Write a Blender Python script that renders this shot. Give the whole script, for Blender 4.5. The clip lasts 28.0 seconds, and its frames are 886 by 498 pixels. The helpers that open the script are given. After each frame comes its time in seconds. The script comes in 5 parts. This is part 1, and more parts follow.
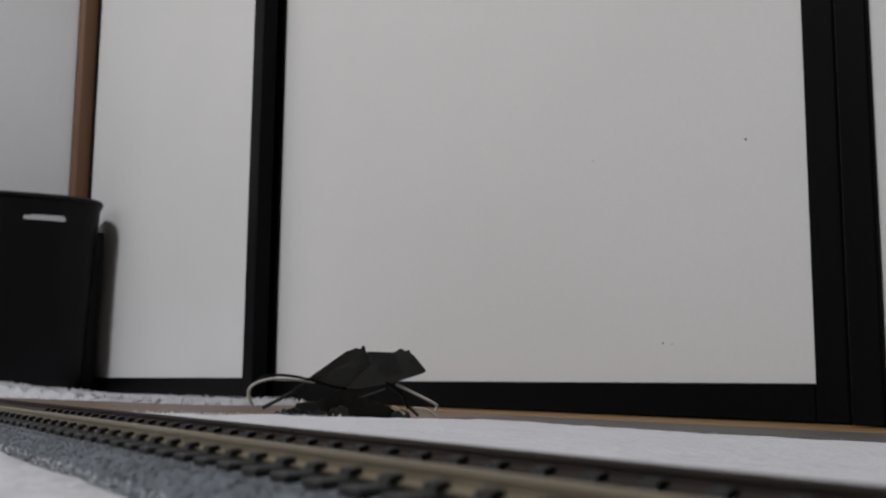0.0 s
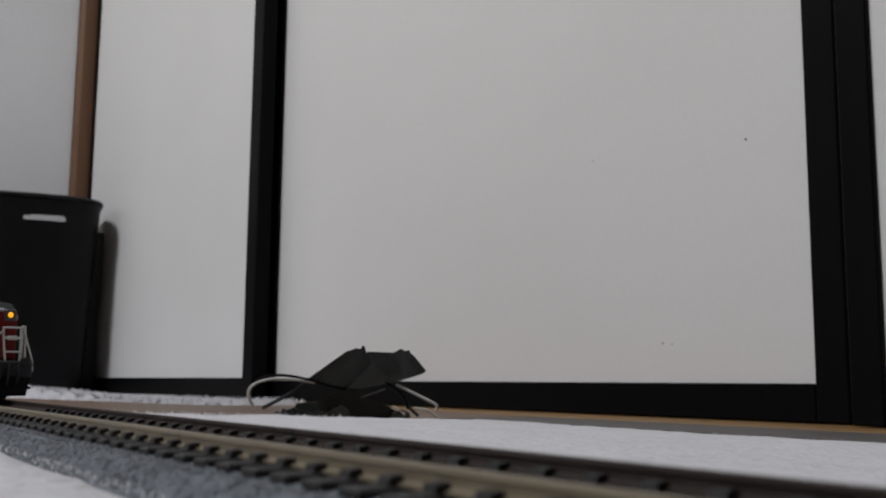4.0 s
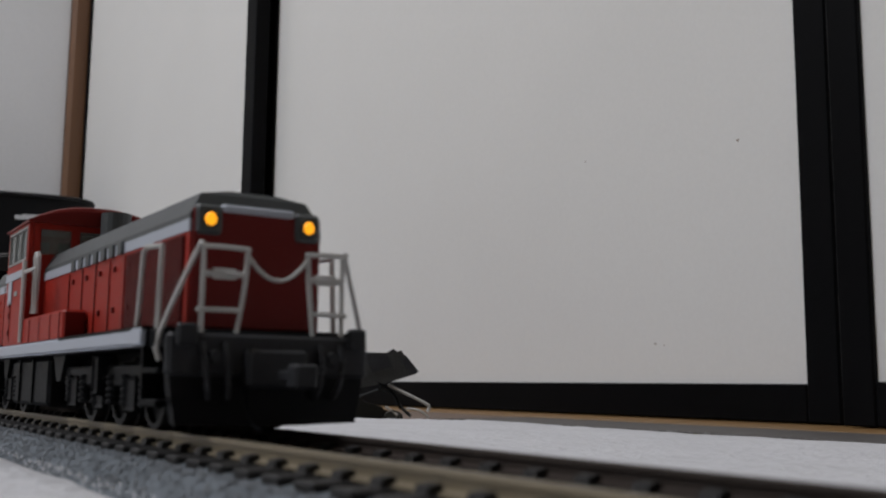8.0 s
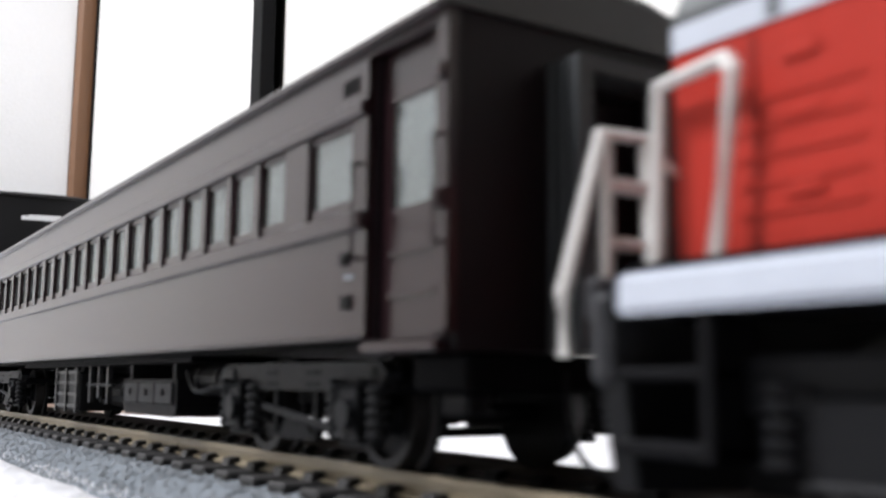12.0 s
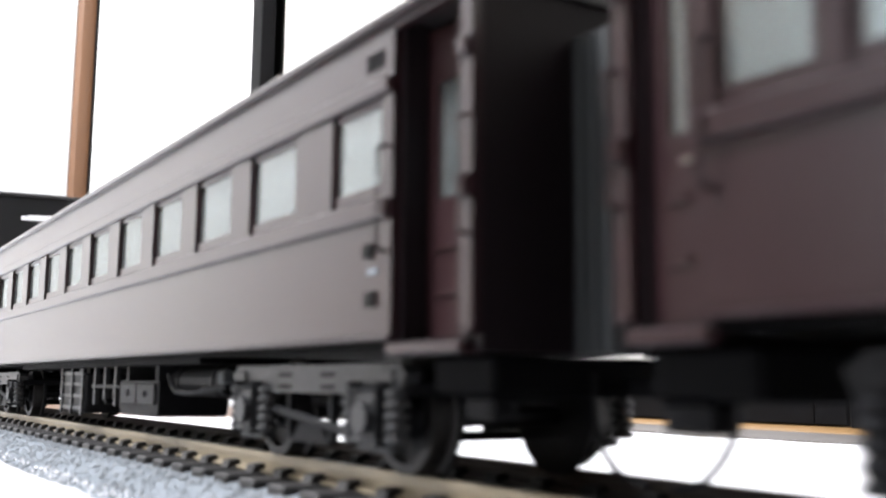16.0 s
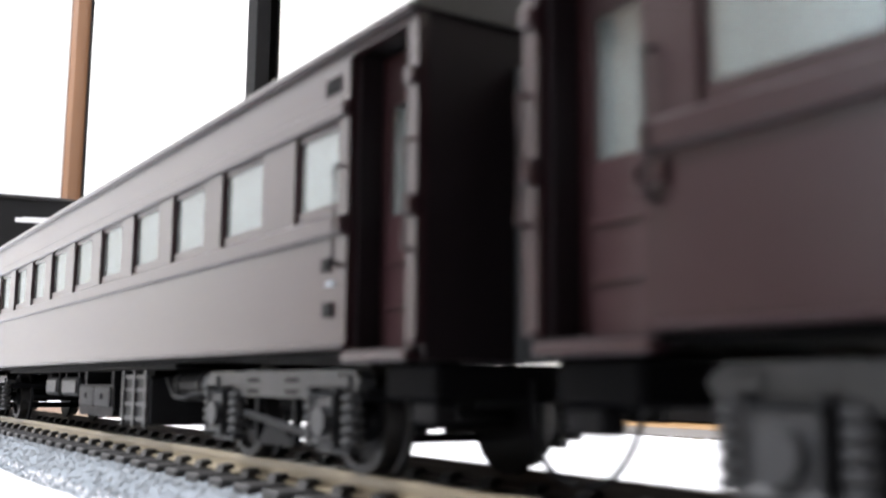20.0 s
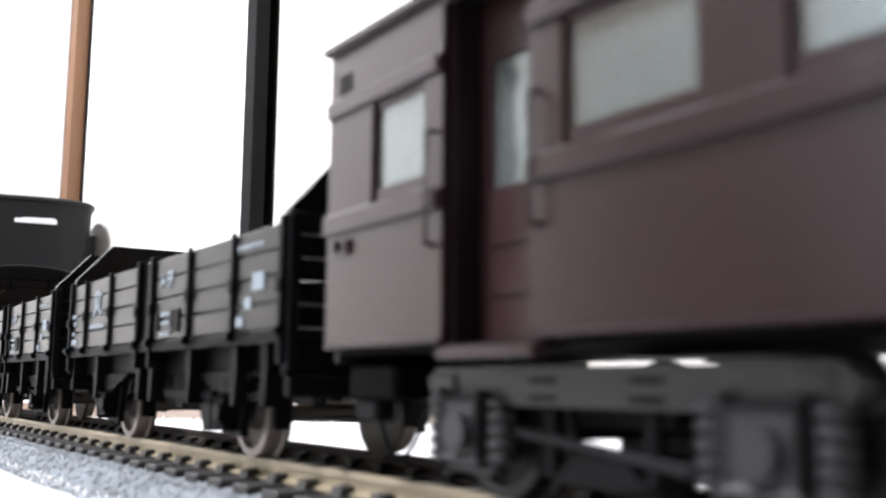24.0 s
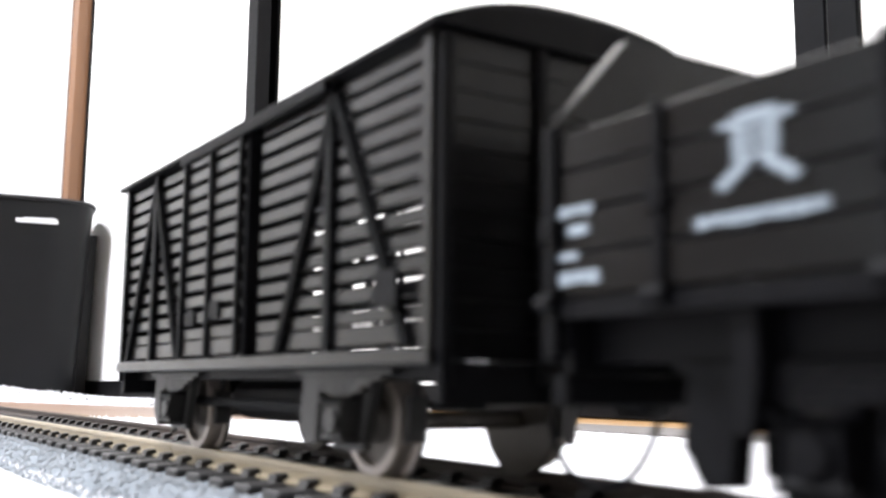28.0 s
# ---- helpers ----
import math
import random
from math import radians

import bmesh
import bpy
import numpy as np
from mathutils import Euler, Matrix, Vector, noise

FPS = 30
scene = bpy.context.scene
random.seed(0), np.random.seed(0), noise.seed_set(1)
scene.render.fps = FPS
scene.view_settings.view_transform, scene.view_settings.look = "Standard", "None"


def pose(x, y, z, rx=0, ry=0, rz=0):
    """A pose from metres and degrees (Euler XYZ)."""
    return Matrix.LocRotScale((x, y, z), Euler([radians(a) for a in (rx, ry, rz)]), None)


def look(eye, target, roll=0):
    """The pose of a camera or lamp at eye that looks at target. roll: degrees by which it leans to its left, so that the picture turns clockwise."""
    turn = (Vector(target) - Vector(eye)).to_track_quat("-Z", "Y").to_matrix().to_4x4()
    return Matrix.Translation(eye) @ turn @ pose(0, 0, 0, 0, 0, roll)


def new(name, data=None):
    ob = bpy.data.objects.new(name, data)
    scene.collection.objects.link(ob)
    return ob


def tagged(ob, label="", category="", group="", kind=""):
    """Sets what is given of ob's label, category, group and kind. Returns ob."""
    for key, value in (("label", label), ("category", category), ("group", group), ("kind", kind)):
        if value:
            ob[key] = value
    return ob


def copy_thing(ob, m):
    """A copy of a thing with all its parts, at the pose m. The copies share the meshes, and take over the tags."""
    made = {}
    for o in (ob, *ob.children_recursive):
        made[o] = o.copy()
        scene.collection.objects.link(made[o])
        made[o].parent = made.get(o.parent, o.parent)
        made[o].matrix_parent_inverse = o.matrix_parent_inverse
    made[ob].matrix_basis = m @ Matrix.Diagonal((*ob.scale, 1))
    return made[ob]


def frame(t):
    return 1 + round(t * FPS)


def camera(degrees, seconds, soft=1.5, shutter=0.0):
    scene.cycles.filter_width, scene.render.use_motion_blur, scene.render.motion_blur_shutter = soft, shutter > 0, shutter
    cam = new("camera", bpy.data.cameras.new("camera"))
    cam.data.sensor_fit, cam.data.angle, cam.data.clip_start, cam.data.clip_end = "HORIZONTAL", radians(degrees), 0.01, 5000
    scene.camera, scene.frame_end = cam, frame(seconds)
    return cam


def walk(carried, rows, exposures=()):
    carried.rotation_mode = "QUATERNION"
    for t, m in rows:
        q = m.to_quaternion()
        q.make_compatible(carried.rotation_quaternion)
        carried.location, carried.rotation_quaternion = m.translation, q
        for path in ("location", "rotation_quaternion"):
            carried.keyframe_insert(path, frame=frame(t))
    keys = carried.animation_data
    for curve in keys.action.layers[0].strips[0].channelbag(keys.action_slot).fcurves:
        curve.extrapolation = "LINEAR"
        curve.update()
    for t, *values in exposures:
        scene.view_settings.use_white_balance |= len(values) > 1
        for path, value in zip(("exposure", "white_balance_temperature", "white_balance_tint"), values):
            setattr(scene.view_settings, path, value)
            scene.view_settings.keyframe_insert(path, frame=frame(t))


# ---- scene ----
MM = 0.001
LENS = 47.7
cam = camera(LENS, 28.0, soft=1.9, shutter=0.4)
cam.data.dof.use_dof, cam.data.dof.focus_distance, cam.data.dof.aperture_fstop = True, 0.33, 42.0

# seconds, yaw and pitch offsets in degrees: the camera stands on the floor and is nudged now and then
EYE = (0.0, -0.0605)
RISE = [(0.0, 0.0073), (8.0, 0.0075), (10.0, 0.0083), (15.5, 0.0084), (17.3, 0.0089), (28.0, 0.0089)]
YAW, PITCH, ROLL = 56.84, 7.75, -0.5
NUDGES = [
    (0.0, 0.29, -0.10), (3.5, 0.29, -0.10), (5.5, 0.27, -0.08), (6.0, 0.24, -0.08), (6.5, 0.2, -0.08), (7.0, 0.1, -0.08),
    (7.5, 0.07, -0.10), (8.0, -0.14, -0.08), (8.5, -0.31, -0.10), (9.0, -0.36, -0.10), (9.5, -0.47, -0.08),
    (10.0, 0.05, -0.05), (10.5, -0.49, 0.04), (11.0, -1.12, 0.28), (11.5, -0.54, 0.10), (12.0, 0.19, -0.10),
    (12.5, 0.35, -0.11), (14.5, 0.35, -0.12), (15.0, 0.33, -0.14), (15.5, 0.31, -0.12), (16.0, 0.19, -0.08),
    (16.5, 0.14, -0.02), (17.0, 0.02, 0.0), (17.5, 0.08, 0.06), (18.0, 0.05, 0.07), (18.35, -0.05, 0.08), (18.5, -1.4, 0.22),
    (18.7, -0.8, 0.12), (19.0, -0.04, 0.01), (19.5, -0.25, 0.05), (20.0, -0.11, 0.03), (20.5, -0.22, 0.08), (22.5, -0.22, 0.08),
    (23.0, -0.12, 0.03), (23.5, -0.15, 0.04), (24.5, -0.1, 0.04), (25.0, 0.02, 0.02), (26.0, -0.03, 0.02), (27.0, -0.1, 0.03), (28.0, -0.08, 0.03)]
walk(cam, [(t, pose(*EYE, float(np.interp(t, *zip(*RISE))), 90 + PITCH + dp, ROLL, YAW + dy)) for t, dy, dp in NUDGES],
     exposures=[(0.0, 0.0), (8.6, 0.0), (9.1, 0.2), (9.6, 0.95), (10.2, 1.25), (11.0, 1.36), (12.0, 1.65), (15.0, 2.1), (16.0, 2.55), (17.0, 2.55), (23.5, 2.55), (25.0, 2.4), (26.0, 2.45), (28.0, 2.65)])

# ---- light ----
world = bpy.data.worlds.new("sky")
scene.world = world
world.use_nodes = True
sky = world.node_tree.nodes.new("ShaderNodeTexSky")
sky.sky_type, sky.sun_disc, sky.sun_elevation, sky.sun_rotation = "NISHITA", False, radians(38), radians(200)
world.node_tree.links.new(sky.outputs[0], world.node_tree.nodes["Background"].inputs[0])
world.node_tree.nodes["Background"].inputs[1].default_value = 0.05


def area_lamp(name, m, w, h, power, colour):
    data = bpy.data.lights.new(name, "AREA")
    data.shape, data.size, data.size_y, data.energy, data.color = "RECTANGLE", w, h, power, colour
    ob = new(name, data)
    ob.matrix_basis = m
    return ob


# the ceiling lamp over the track, and weak daylight through the tall window behind the camera
area_lamp("ceiling_lamp_light", look((-0.8, -1.35, 2.38), (-0.8, -1.349, 0.0)), 0.55, 0.55, 55.0, (0.935, 0.946, 1.0))
area_lamp("window_daylight", look((-0.9, -2.52, 1.15), (-0.9, 0.0, 0.75)), 2.3, 1.7, 2.0, (0.9, 0.96, 1.0))


# ---- materials ----
def material(name, colour, rough=0.5, metal=0.0, var=0.12, scale=60.0, fine=600.0, bump=0.05, bump_dist=0.0004, coat=0.0, stretch=(1, 1, 1), second=None, spec=0.5, rvar=0.08, coat_ior=1.5):
    """A surface with broad tint drift, fine grain and small relief; scales are per metre."""
    m = bpy.data.materials.new(name)
    m.use_nodes = True
    nt = m.node_tree
    n, link = nt.nodes, nt.links.new
    bsdf = n["Principled BSDF"]
    co = n.new("ShaderNodeTexCoord")
    mp = n.new("ShaderNodeMapping")
    mp.inputs["Scale"].default_value = stretch
    link(co.outputs["Object"], mp.inputs[0])
    broad, grain = n.new("ShaderNodeTexNoise"), n.new("ShaderNodeTexNoise")
    for tex, s in ((broad, scale), (grain, fine)):
        tex.inputs["Scale"].default_value, tex.inputs["Detail"].default_value = s, 5.0
        link(mp.outputs[0], tex.inputs["Vector"])
    info = n.new("ShaderNodeObjectInfo")
    add = n.new("ShaderNodeMath")
    add.operation = "ADD"
    link(broad.outputs["Fac"], add.inputs[0])
    sub = n.new("ShaderNodeMath")
    sub.operation = "MULTIPLY_ADD"
    link(info.outputs["Random"], sub.inputs[0])
    sub.inputs[1].default_value, sub.inputs[2].default_value = 0.25, -0.125
    link(sub.outputs[0], add.inputs[1])
    ramp = n.new("ShaderNodeMix")
    ramp.data_type = "RGBA"
    hi = second or tuple(min(1.0, c * (1 + var)) for c in colour)
    lo = tuple(c * (1 - var) for c in colour)
    ramp.inputs["A"].default_value, ramp.inputs["B"].default_value = (*lo, 1), (*hi, 1)
    link(add.outputs[0], ramp.inputs["Factor"])
    tint = n.new("ShaderNodeMix")
    tint.data_type, tint.blend_type = "RGBA", "MULTIPLY"
    tint.inputs["Factor"].default_value = min(1.0, var * 1.5)
    link(ramp.outputs["Result"], tint.inputs["A"])
    link(grain.outputs["Fac"], tint.inputs["B"])
    link(tint.outputs["Result"], bsdf.inputs["Base Color"])
    rr = n.new("ShaderNodeMapRange")
    rr.inputs["To Min"].default_value, rr.inputs["To Max"].default_value = max(0.02, rough - rvar), min(1.0, rough + rvar)
    link(grain.outputs["Fac"], rr.inputs["Value"])
    link(rr.outputs[0], bsdf.inputs["Roughness"])
    bsdf.inputs["Metallic"].default_value = metal
    bsdf.inputs["Specular IOR Level"].default_value = spec
    if coat:
        bsdf.inputs["Coat Weight"].default_value, bsdf.inputs["Coat Roughness"].default_value, bsdf.inputs["Coat IOR"].default_value = coat, 0.22, coat_ior
    bp = n.new("ShaderNodeBump")
    bp.inputs["Strength"].default_value, bp.inputs["Distance"].default_value = bump, bump_dist
    link(grain.outputs["Fac"], bp.inputs["Height"])
    link(bp.outputs[0], bsdf.inputs["Normal"])
    return m


def glass_material(name, tint, gloss, film=0.0):
    m = bpy.data.materials.new(name)
    m.use_nodes = True
    nt = m.node_tree
    n, link = nt.nodes, nt.links.new
    n.remove(n["Principled BSDF"])
    clear, shine, mix, fres = n.new("ShaderNodeBsdfTransparent"), n.new("ShaderNodeBsdfGlossy"), n.new("ShaderNodeMixShader"), n.new("ShaderNodeFresnel")
    clear.inputs[0].default_value = (*tint, 1)
    shine.inputs["Roughness"].default_value = 0.12
    fres.inputs["IOR"].default_value = gloss
    link(fres.outputs[0], mix.inputs[0])
    link(clear.outputs[0], mix.inputs[1])
    link(shine.outputs[0], mix.inputs[2])
    if film:
        haze, both = n.new("ShaderNodeBsdfDiffuse"), n.new("ShaderNodeMixShader")
        haze.inputs[0].default_value = (0.60, 0.645, 0.635, 1)
        both.inputs[0].default_value = film
        link(clear.outputs[0], both.inputs[1])
        link(haze.outputs[0], both.inputs[2])
        link(both.outputs[0], mix.inputs[1])
    link(mix.outputs[0], n["Material Output"].inputs[0])
    return m


def glow_material(name, colour, strength):
    m = bpy.data.materials.new(name)
    m.use_nodes = True
    b = m.node_tree.nodes["Principled BSDF"]
    b.inputs["Base Color"].default_value = (*colour, 1)
    b.inputs["Emission Color"].default_value, b.inputs["Emission Strength"].default_value = (*colour, 1), strength
    return m


PAPER = material("fusuma_paper", (0.75, 0.74, 0.725), 0.85, var=0.045, scale=5, fine=350, bump=0.06)
WALLPAPER = material("wallpaper", (0.70, 0.70, 0.71), 0.9, var=0.05, scale=6, fine=180, bump=0.5, bump_dist=0.001)
LACQUER = material("black_lacquer", (0.0042, 0.0042, 0.005), 0.45, var=0.3, scale=8, fine=120, bump=0.05, spec=0.07)
PILLAR = material("pillar_wood", (0.195, 0.092, 0.042), 0.5, var=0.3, scale=14, fine=60, bump=0.1, stretch=(1, 1, 0.08))
SILL = material("sill_wood", (0.29, 0.165, 0.06), 0.5, var=0.35, scale=14, fine=60, bump=0.1, stretch=(0.08, 1, 1))
SILL_EDGE = material("sill_edge", (0.10, 0.09, 0.085), 0.6, var=0.3, scale=14, fine=60, stretch=(0.1, 1, 1))
FLOORWOOD = material("floor_wood", (0.19, 0.115, 0.075), 0.5, var=0.35, scale=10, fine=60, bump=0.1, stretch=(0.1, 1, 1))
TATAMI = material("tatami_straw", (0.24, 0.20, 0.11), 0.8, var=0.2, scale=30, fine=500, bump=0.4, bump_dist=0.001, stretch=(1, 0.2, 1))
CLOTH = material("white_fleece", (0.61, 0.61, 0.63), 0.95, var=0.12, scale=45, fine=260, bump=0.7, bump_dist=0.0025)
# dark surface of the walls added out of view
DARK_WALL = material("wall_panelling", (0.13, 0.09, 0.06), 0.6, var=0.3, scale=6, fine=60, bump=0.1, stretch=(1, 1, 0.08))
PLASTER = material("plaster", (0.72, 0.71, 0.69), 0.9, var=0.05, scale=3, fine=90, bump=0.2)
BIN_BLACK = material("bin_plastic", (0.0075, 0.0080, 0.0098), 0.45, var=0.2, scale=10, fine=200, spec=0.35)
BALLAST = material("ballast_grey", (0.22, 0.245, 0.27), 0.95, var=0.35, scale=150, fine=900, bump=0.8, bump_dist=0.0008, spec=0.1)
STONE = material("ballast_stone", (0.26, 0.28, 0.30), 0.95, var=0.5, scale=500, fine=1500, bump=0.5, spec=0.1)
SHELL = material("torn_shell", (0.030, 0.030, 0.028), 0.55, var=0.45, scale=90, fine=700, bump=0.4, bump_dist=0.001)
TIE = material("tie_plastic", (0.008, 0.007, 0.007), 0.6, var=0.25, scale=200, fine=900)
RAIL_DARK = material("rail_weathered", (0.055, 0.043, 0.037), 0.55, 0.1, var=0.25, scale=60, fine=500, bump=0.05, stretch=(0.1, 1, 1), spec=0.2)
RAIL = material("rail_nickel", (0.265, 0.22, 0.15), 0.45, 0.2, var=0.18, scale=60, fine=500, bump=0.05, stretch=(0.1, 1, 1))


# ---- mesh helpers, in millimetres ----
def box(bm, x0, x1, y0, y1, z0, z1, bevel=0.0):
    made = bmesh.ops.create_cube(bm, size=1.0)["verts"]
    for v in made:
        v.co = Vector(((x0 + x1) / 2 + v.co.x * (x1 - x0), (y0 + y1) / 2 + v.co.y * (y1 - y0), (z0 + z1) / 2 + v.co.z * (z1 - z0)))
    if bevel:
        edges = {e for v in made for e in v.link_edges}
        bmesh.ops.bevel(bm, geom=list(edges), offset=bevel, segments=1, affect="EDGES")
    return bm


def rod(bm, a, b, r, seg=8, r2=None):
    a, b = Vector(a), Vector(b)
    d = b - a
    m = Matrix.Translation((a + b) / 2) @ d.to_track_quat("Z", "Y").to_matrix().to_4x4()
    bmesh.ops.create_cone(bm, cap_ends=True, segments=seg, radius1=r, radius2=r if r2 is None else r2, depth=d.length, matrix=m)
    return bm


def tube(bm, pts, r, seg=6):
    """A bent wire through the points."""
    pts = [Vector(p) for p in pts]
    rings = []
    for i, p in enumerate(pts):
        d = ((pts[min(i + 1, len(pts) - 1)] - p).normalized() + (p - pts[max(i - 1, 0)]).normalized()).normalized()
        q = d.to_track_quat("Z", "Y")
        rings.append([bm.verts.new(p + q @ Vector((r * math.cos(k * math.tau / seg), r * math.sin(k * math.tau / seg), 0))) for k in range(seg)])
    for a, b in zip(rings, rings[1:]):
        for k in range(seg):
            bm.faces.new((a[k], a[(k + 1) % seg], b[(k + 1) % seg], b[k]))
    bm.faces.new(rings[0][::-1])
    bm.faces.new(rings[-1])
    return bm


def smooth_line(pts, steps=6):
    """More points along a soft curve through the given ones."""
    pts = [Vector(p) for p in pts]
    out = []
    for i in range(len(pts) - 1):
        p0, p1, p2, p3 = pts[max(i - 1, 0)], pts[i], pts[i + 1], pts[min(i + 2, len(pts) - 1)]
        for k in range(steps):
            t = k / steps
            out.append(0.5 * ((2 * p1) + (p2 - p0) * t + (2 * p0 - 5 * p1 + 4 * p2 - p3) * t * t + (3 * p1 - p0 - 3 * p2 + p3) * t ** 3))
    return out + [pts[-1]]


def prism(bm, profile, axis, a, b):
    """Extrudes a closed outline of pairs along an axis from a to b."""
    def place(p, q, w):
        return {"x": (w, p, q), "y": (p, w, q), "z": (p, q, w)}[axis]
    lo = [bm.verts.new(place(p, q, a)) for p, q in profile]
    hi = [bm.verts.new(place(p, q, b)) for p, q in profile]
    n = len(profile)
    for i in range(n):
        bm.faces.new((lo[i], lo[(i + 1) % n], hi[(i + 1) % n], hi[i]))
    bm.faces.new(lo[::-1])
    bm.faces.new(hi)
    return bm


def B():
    return bmesh.new()


def sheet(bm, plane, us, vs, holes, w0, w1):
    """One plate with rectangular openings. plane: "x" or "y", its normal; us, vs: extents; holes: (u0, u1, v0, v1); w0, w1: its two faces."""
    ul = sorted({*us, *(h[0] for h in holes), *(h[1] for h in holes)})
    vl = sorted({*vs, *(h[2] for h in holes), *(h[3] for h in holes)})
    ul, vl = [u for u in ul if us[0] <= u <= us[-1]], [v for v in vl if vs[0] <= v <= vs[-1]]

    def solid(i, j):
        if not (0 <= i < len(ul) - 1 and 0 <= j < len(vl) - 1):
            return False
        u, v = (ul[i] + ul[i + 1]) / 2, (vl[j] + vl[j + 1]) / 2
        return not any(h[0] < u < h[1] and h[2] < v < h[3] for h in holes)

    made = {}

    def vert(i, j, k):
        if (i, j, k) not in made:
            w = (w0, w1)[k]
            made[i, j, k] = bm.verts.new((w, ul[i], vl[j]) if plane == "x" else (ul[i], w, vl[j]))
        return made[i, j, k]

    for i in range(len(ul) - 1):
        for j in range(len(vl) - 1):
            if not solid(i, j):
                continue
            for k in (0, 1):
                bm.faces.new([vert(*q, k) for q in ((i, j), (i + 1, j), (i + 1, j + 1), (i, j + 1))])
            for ni, nj, a, b in ((i - 1, j, (i, j), (i, j + 1)), (i + 1, j, (i + 1, j), (i + 1, j + 1)), (i, j - 1, (i, j), (i + 1, j)), (i, j + 1, (i, j + 1), (i + 1, j + 1))):
                if not solid(ni, nj):
                    bm.faces.new((vert(*a, 0), vert(*b, 0), vert(*b, 1), vert(*a, 1)))
    return bm


def lathe(bm, x, y, rings, seg=12):
    """A turned upright form round (x, y); rings: (radius, z) from the bottom."""
    loops = [[bm.verts.new((x + r * math.cos(k * math.tau / seg), y + r * math.sin(k * math.tau / seg), z)) for k in range(seg)] for r, z in rings]
    for a, b in zip(loops, loops[1:]):
        for k in range(seg):
            bm.faces.new((a[k], a[(k + 1) % seg], b[(k + 1) % seg], b[k]))
    bm.faces.new(loops[0][::-1])
    bm.faces.new(loops[-1])
    return bm


def to_mesh(name, bm, mat, smooth=False):
    bmesh.ops.recalc_face_normals(bm, faces=bm.faces)
    for v in bm.verts:
        v.co *= MM
    me = bpy.data.meshes.new(name)
    bm.to_mesh(me)
    bm.free()
    me.materials.append(mat)
    if smooth:
        for p in me.polygons:
            p.use_smooth = True
    return me


def part(name, bm, mat, parent, label="", at=None, smooth=False):
    """Links a bmesh, or a mesh made before, as one mesh object under a thing or a part."""
    me = bm if isinstance(bm, bpy.types.Mesh) else to_mesh(name, bm, mat, smooth)
    ob = new(name, me)
    ob.parent = parent
    if at is not None:
        ob.matrix_basis = at if isinstance(at, Matrix) else Matrix.Translation(Vector(at) * MM)
    return tagged(ob, label)


def thing(name, label, category, m=None, group=""):
    ob = new(name)
    ob.empty_display_size = 0.01
    if m is not None:
        ob.matrix_basis = m
    return tagged(ob, label, category, group)


def structure(name, bm, mat, label, m=None, category="", smooth=False):
    ob = new(name, to_mesh(name, bm, mat, smooth))
    if m is not None:
        ob.matrix_basis = m
    return tagged(ob, label, category or name.split("_")[0], kind="structure")


# ---- the room ----
FLOOR = -17.0
WALL = pose(-0.55, 0.49, 0, 0, 0, 2.5)
structure("floor", box(B(), -2300, 2600, -3000, 900, FLOOR - 40, FLOOR - 0.6), TATAMI, "straw tatami floor", category="floor")
structure("sill", box(B(), -1435, 1500, -72, 60, FLOOR - 0.5, FLOOR + 0.6, 0.4), SILL, "brown wooden sill under the sliding panels", WALL, "sill")
structure("trim", box(B(), -1000, 1500, -150, -74, FLOOR - 0.5, FLOOR + 0.3, 0.2), SILL_EDGE, "dark grey cloth border of the mat", WALL, "border")
for k in range(7):
    box_bm = box(B(), -1450 + 200 * k, -1253 + 200 * k, -330, -76, FLOOR - 0.5, FLOOR + 0.4, 0.4)
    structure("floor_board", box_bm, FLOORWOOD, "reddish brown floorboard beside the sill", WALL, "floorboard")


def fusuma(name, u0, u1, y0, stile, rail, label, first=None):
    """A sliding panel: paper in a black frame."""
    p = thing(name, label, "sliding panel", WALL, "sliding panels")
    tagged(p, kind="structure")
    top, first = 1765, first or stile
    part("paper", box(B(), u0 + first - 2, u1 - stile + 2, y0 + 4, y0 + 16, FLOOR + rail - 2, top - 28), PAPER, p, "off-white paper")
    part("stile", box(B(), u0, u0 + first, y0, y0 + 20, FLOOR + 1.5, top, 1.0), LACQUER, p, "black lacquered wood")
    part("stile", box(B(), u1 - stile, u1, y0, y0 + 20, FLOOR + 1.5, top, 1.0), LACQUER, p, "black lacquered wood")
    part("bottom_rail", box(B(), u0 + first, u1 - stile, y0 + 0.5, y0 + 19.5, FLOOR + 1.5, FLOOR + rail, 1.0), LACQUER, p, "black lacquered wood")
    part("top_rail", box(B(), u0 + first, u1 - stile, y0 + 0.5, y0 + 19.5, top - 30, top, 1.0), LACQUER, p, "black lacquered wood")
    return p


fusuma("fusuma_left", -1433, -656, -32, 30, 29.5, "white paper sliding panel in a black frame", 11)
middle = fusuma("fusuma_middle", -686, 156, 0, 24, 26.5, "wide white paper sliding panel in a black frame")
for u, z, w in ((80.0, 182.0, 2.2), (-74.4, 193.4, 1.0), (-1.3, 39.4, 1.6), (8.0, 38.0, 0.8)):
    part("speck", prism(B(), [(u, z), (u + w, z + 0.5), (u + w * 0.6, z - w * 0.7)], "y", 3.6, 3.98), PILLAR, middle, "tiny dark speck")
fusuma("fusuma_right", 171, 1040, -22, 21.5, 28, "white paper sliding panel in a black frame")
structure("trim_lintel", box(B(), -1600, 1500, -50, 60, 1766, 1860, 2), PILLAR, "brown wooden lintel", WALL, "lintel")
structure("wall_north", box(B(), -1600, 1700, 62, 120, FLOOR, 2500), PLASTER, "plain plaster wall behind the panels", WALL, "wall")
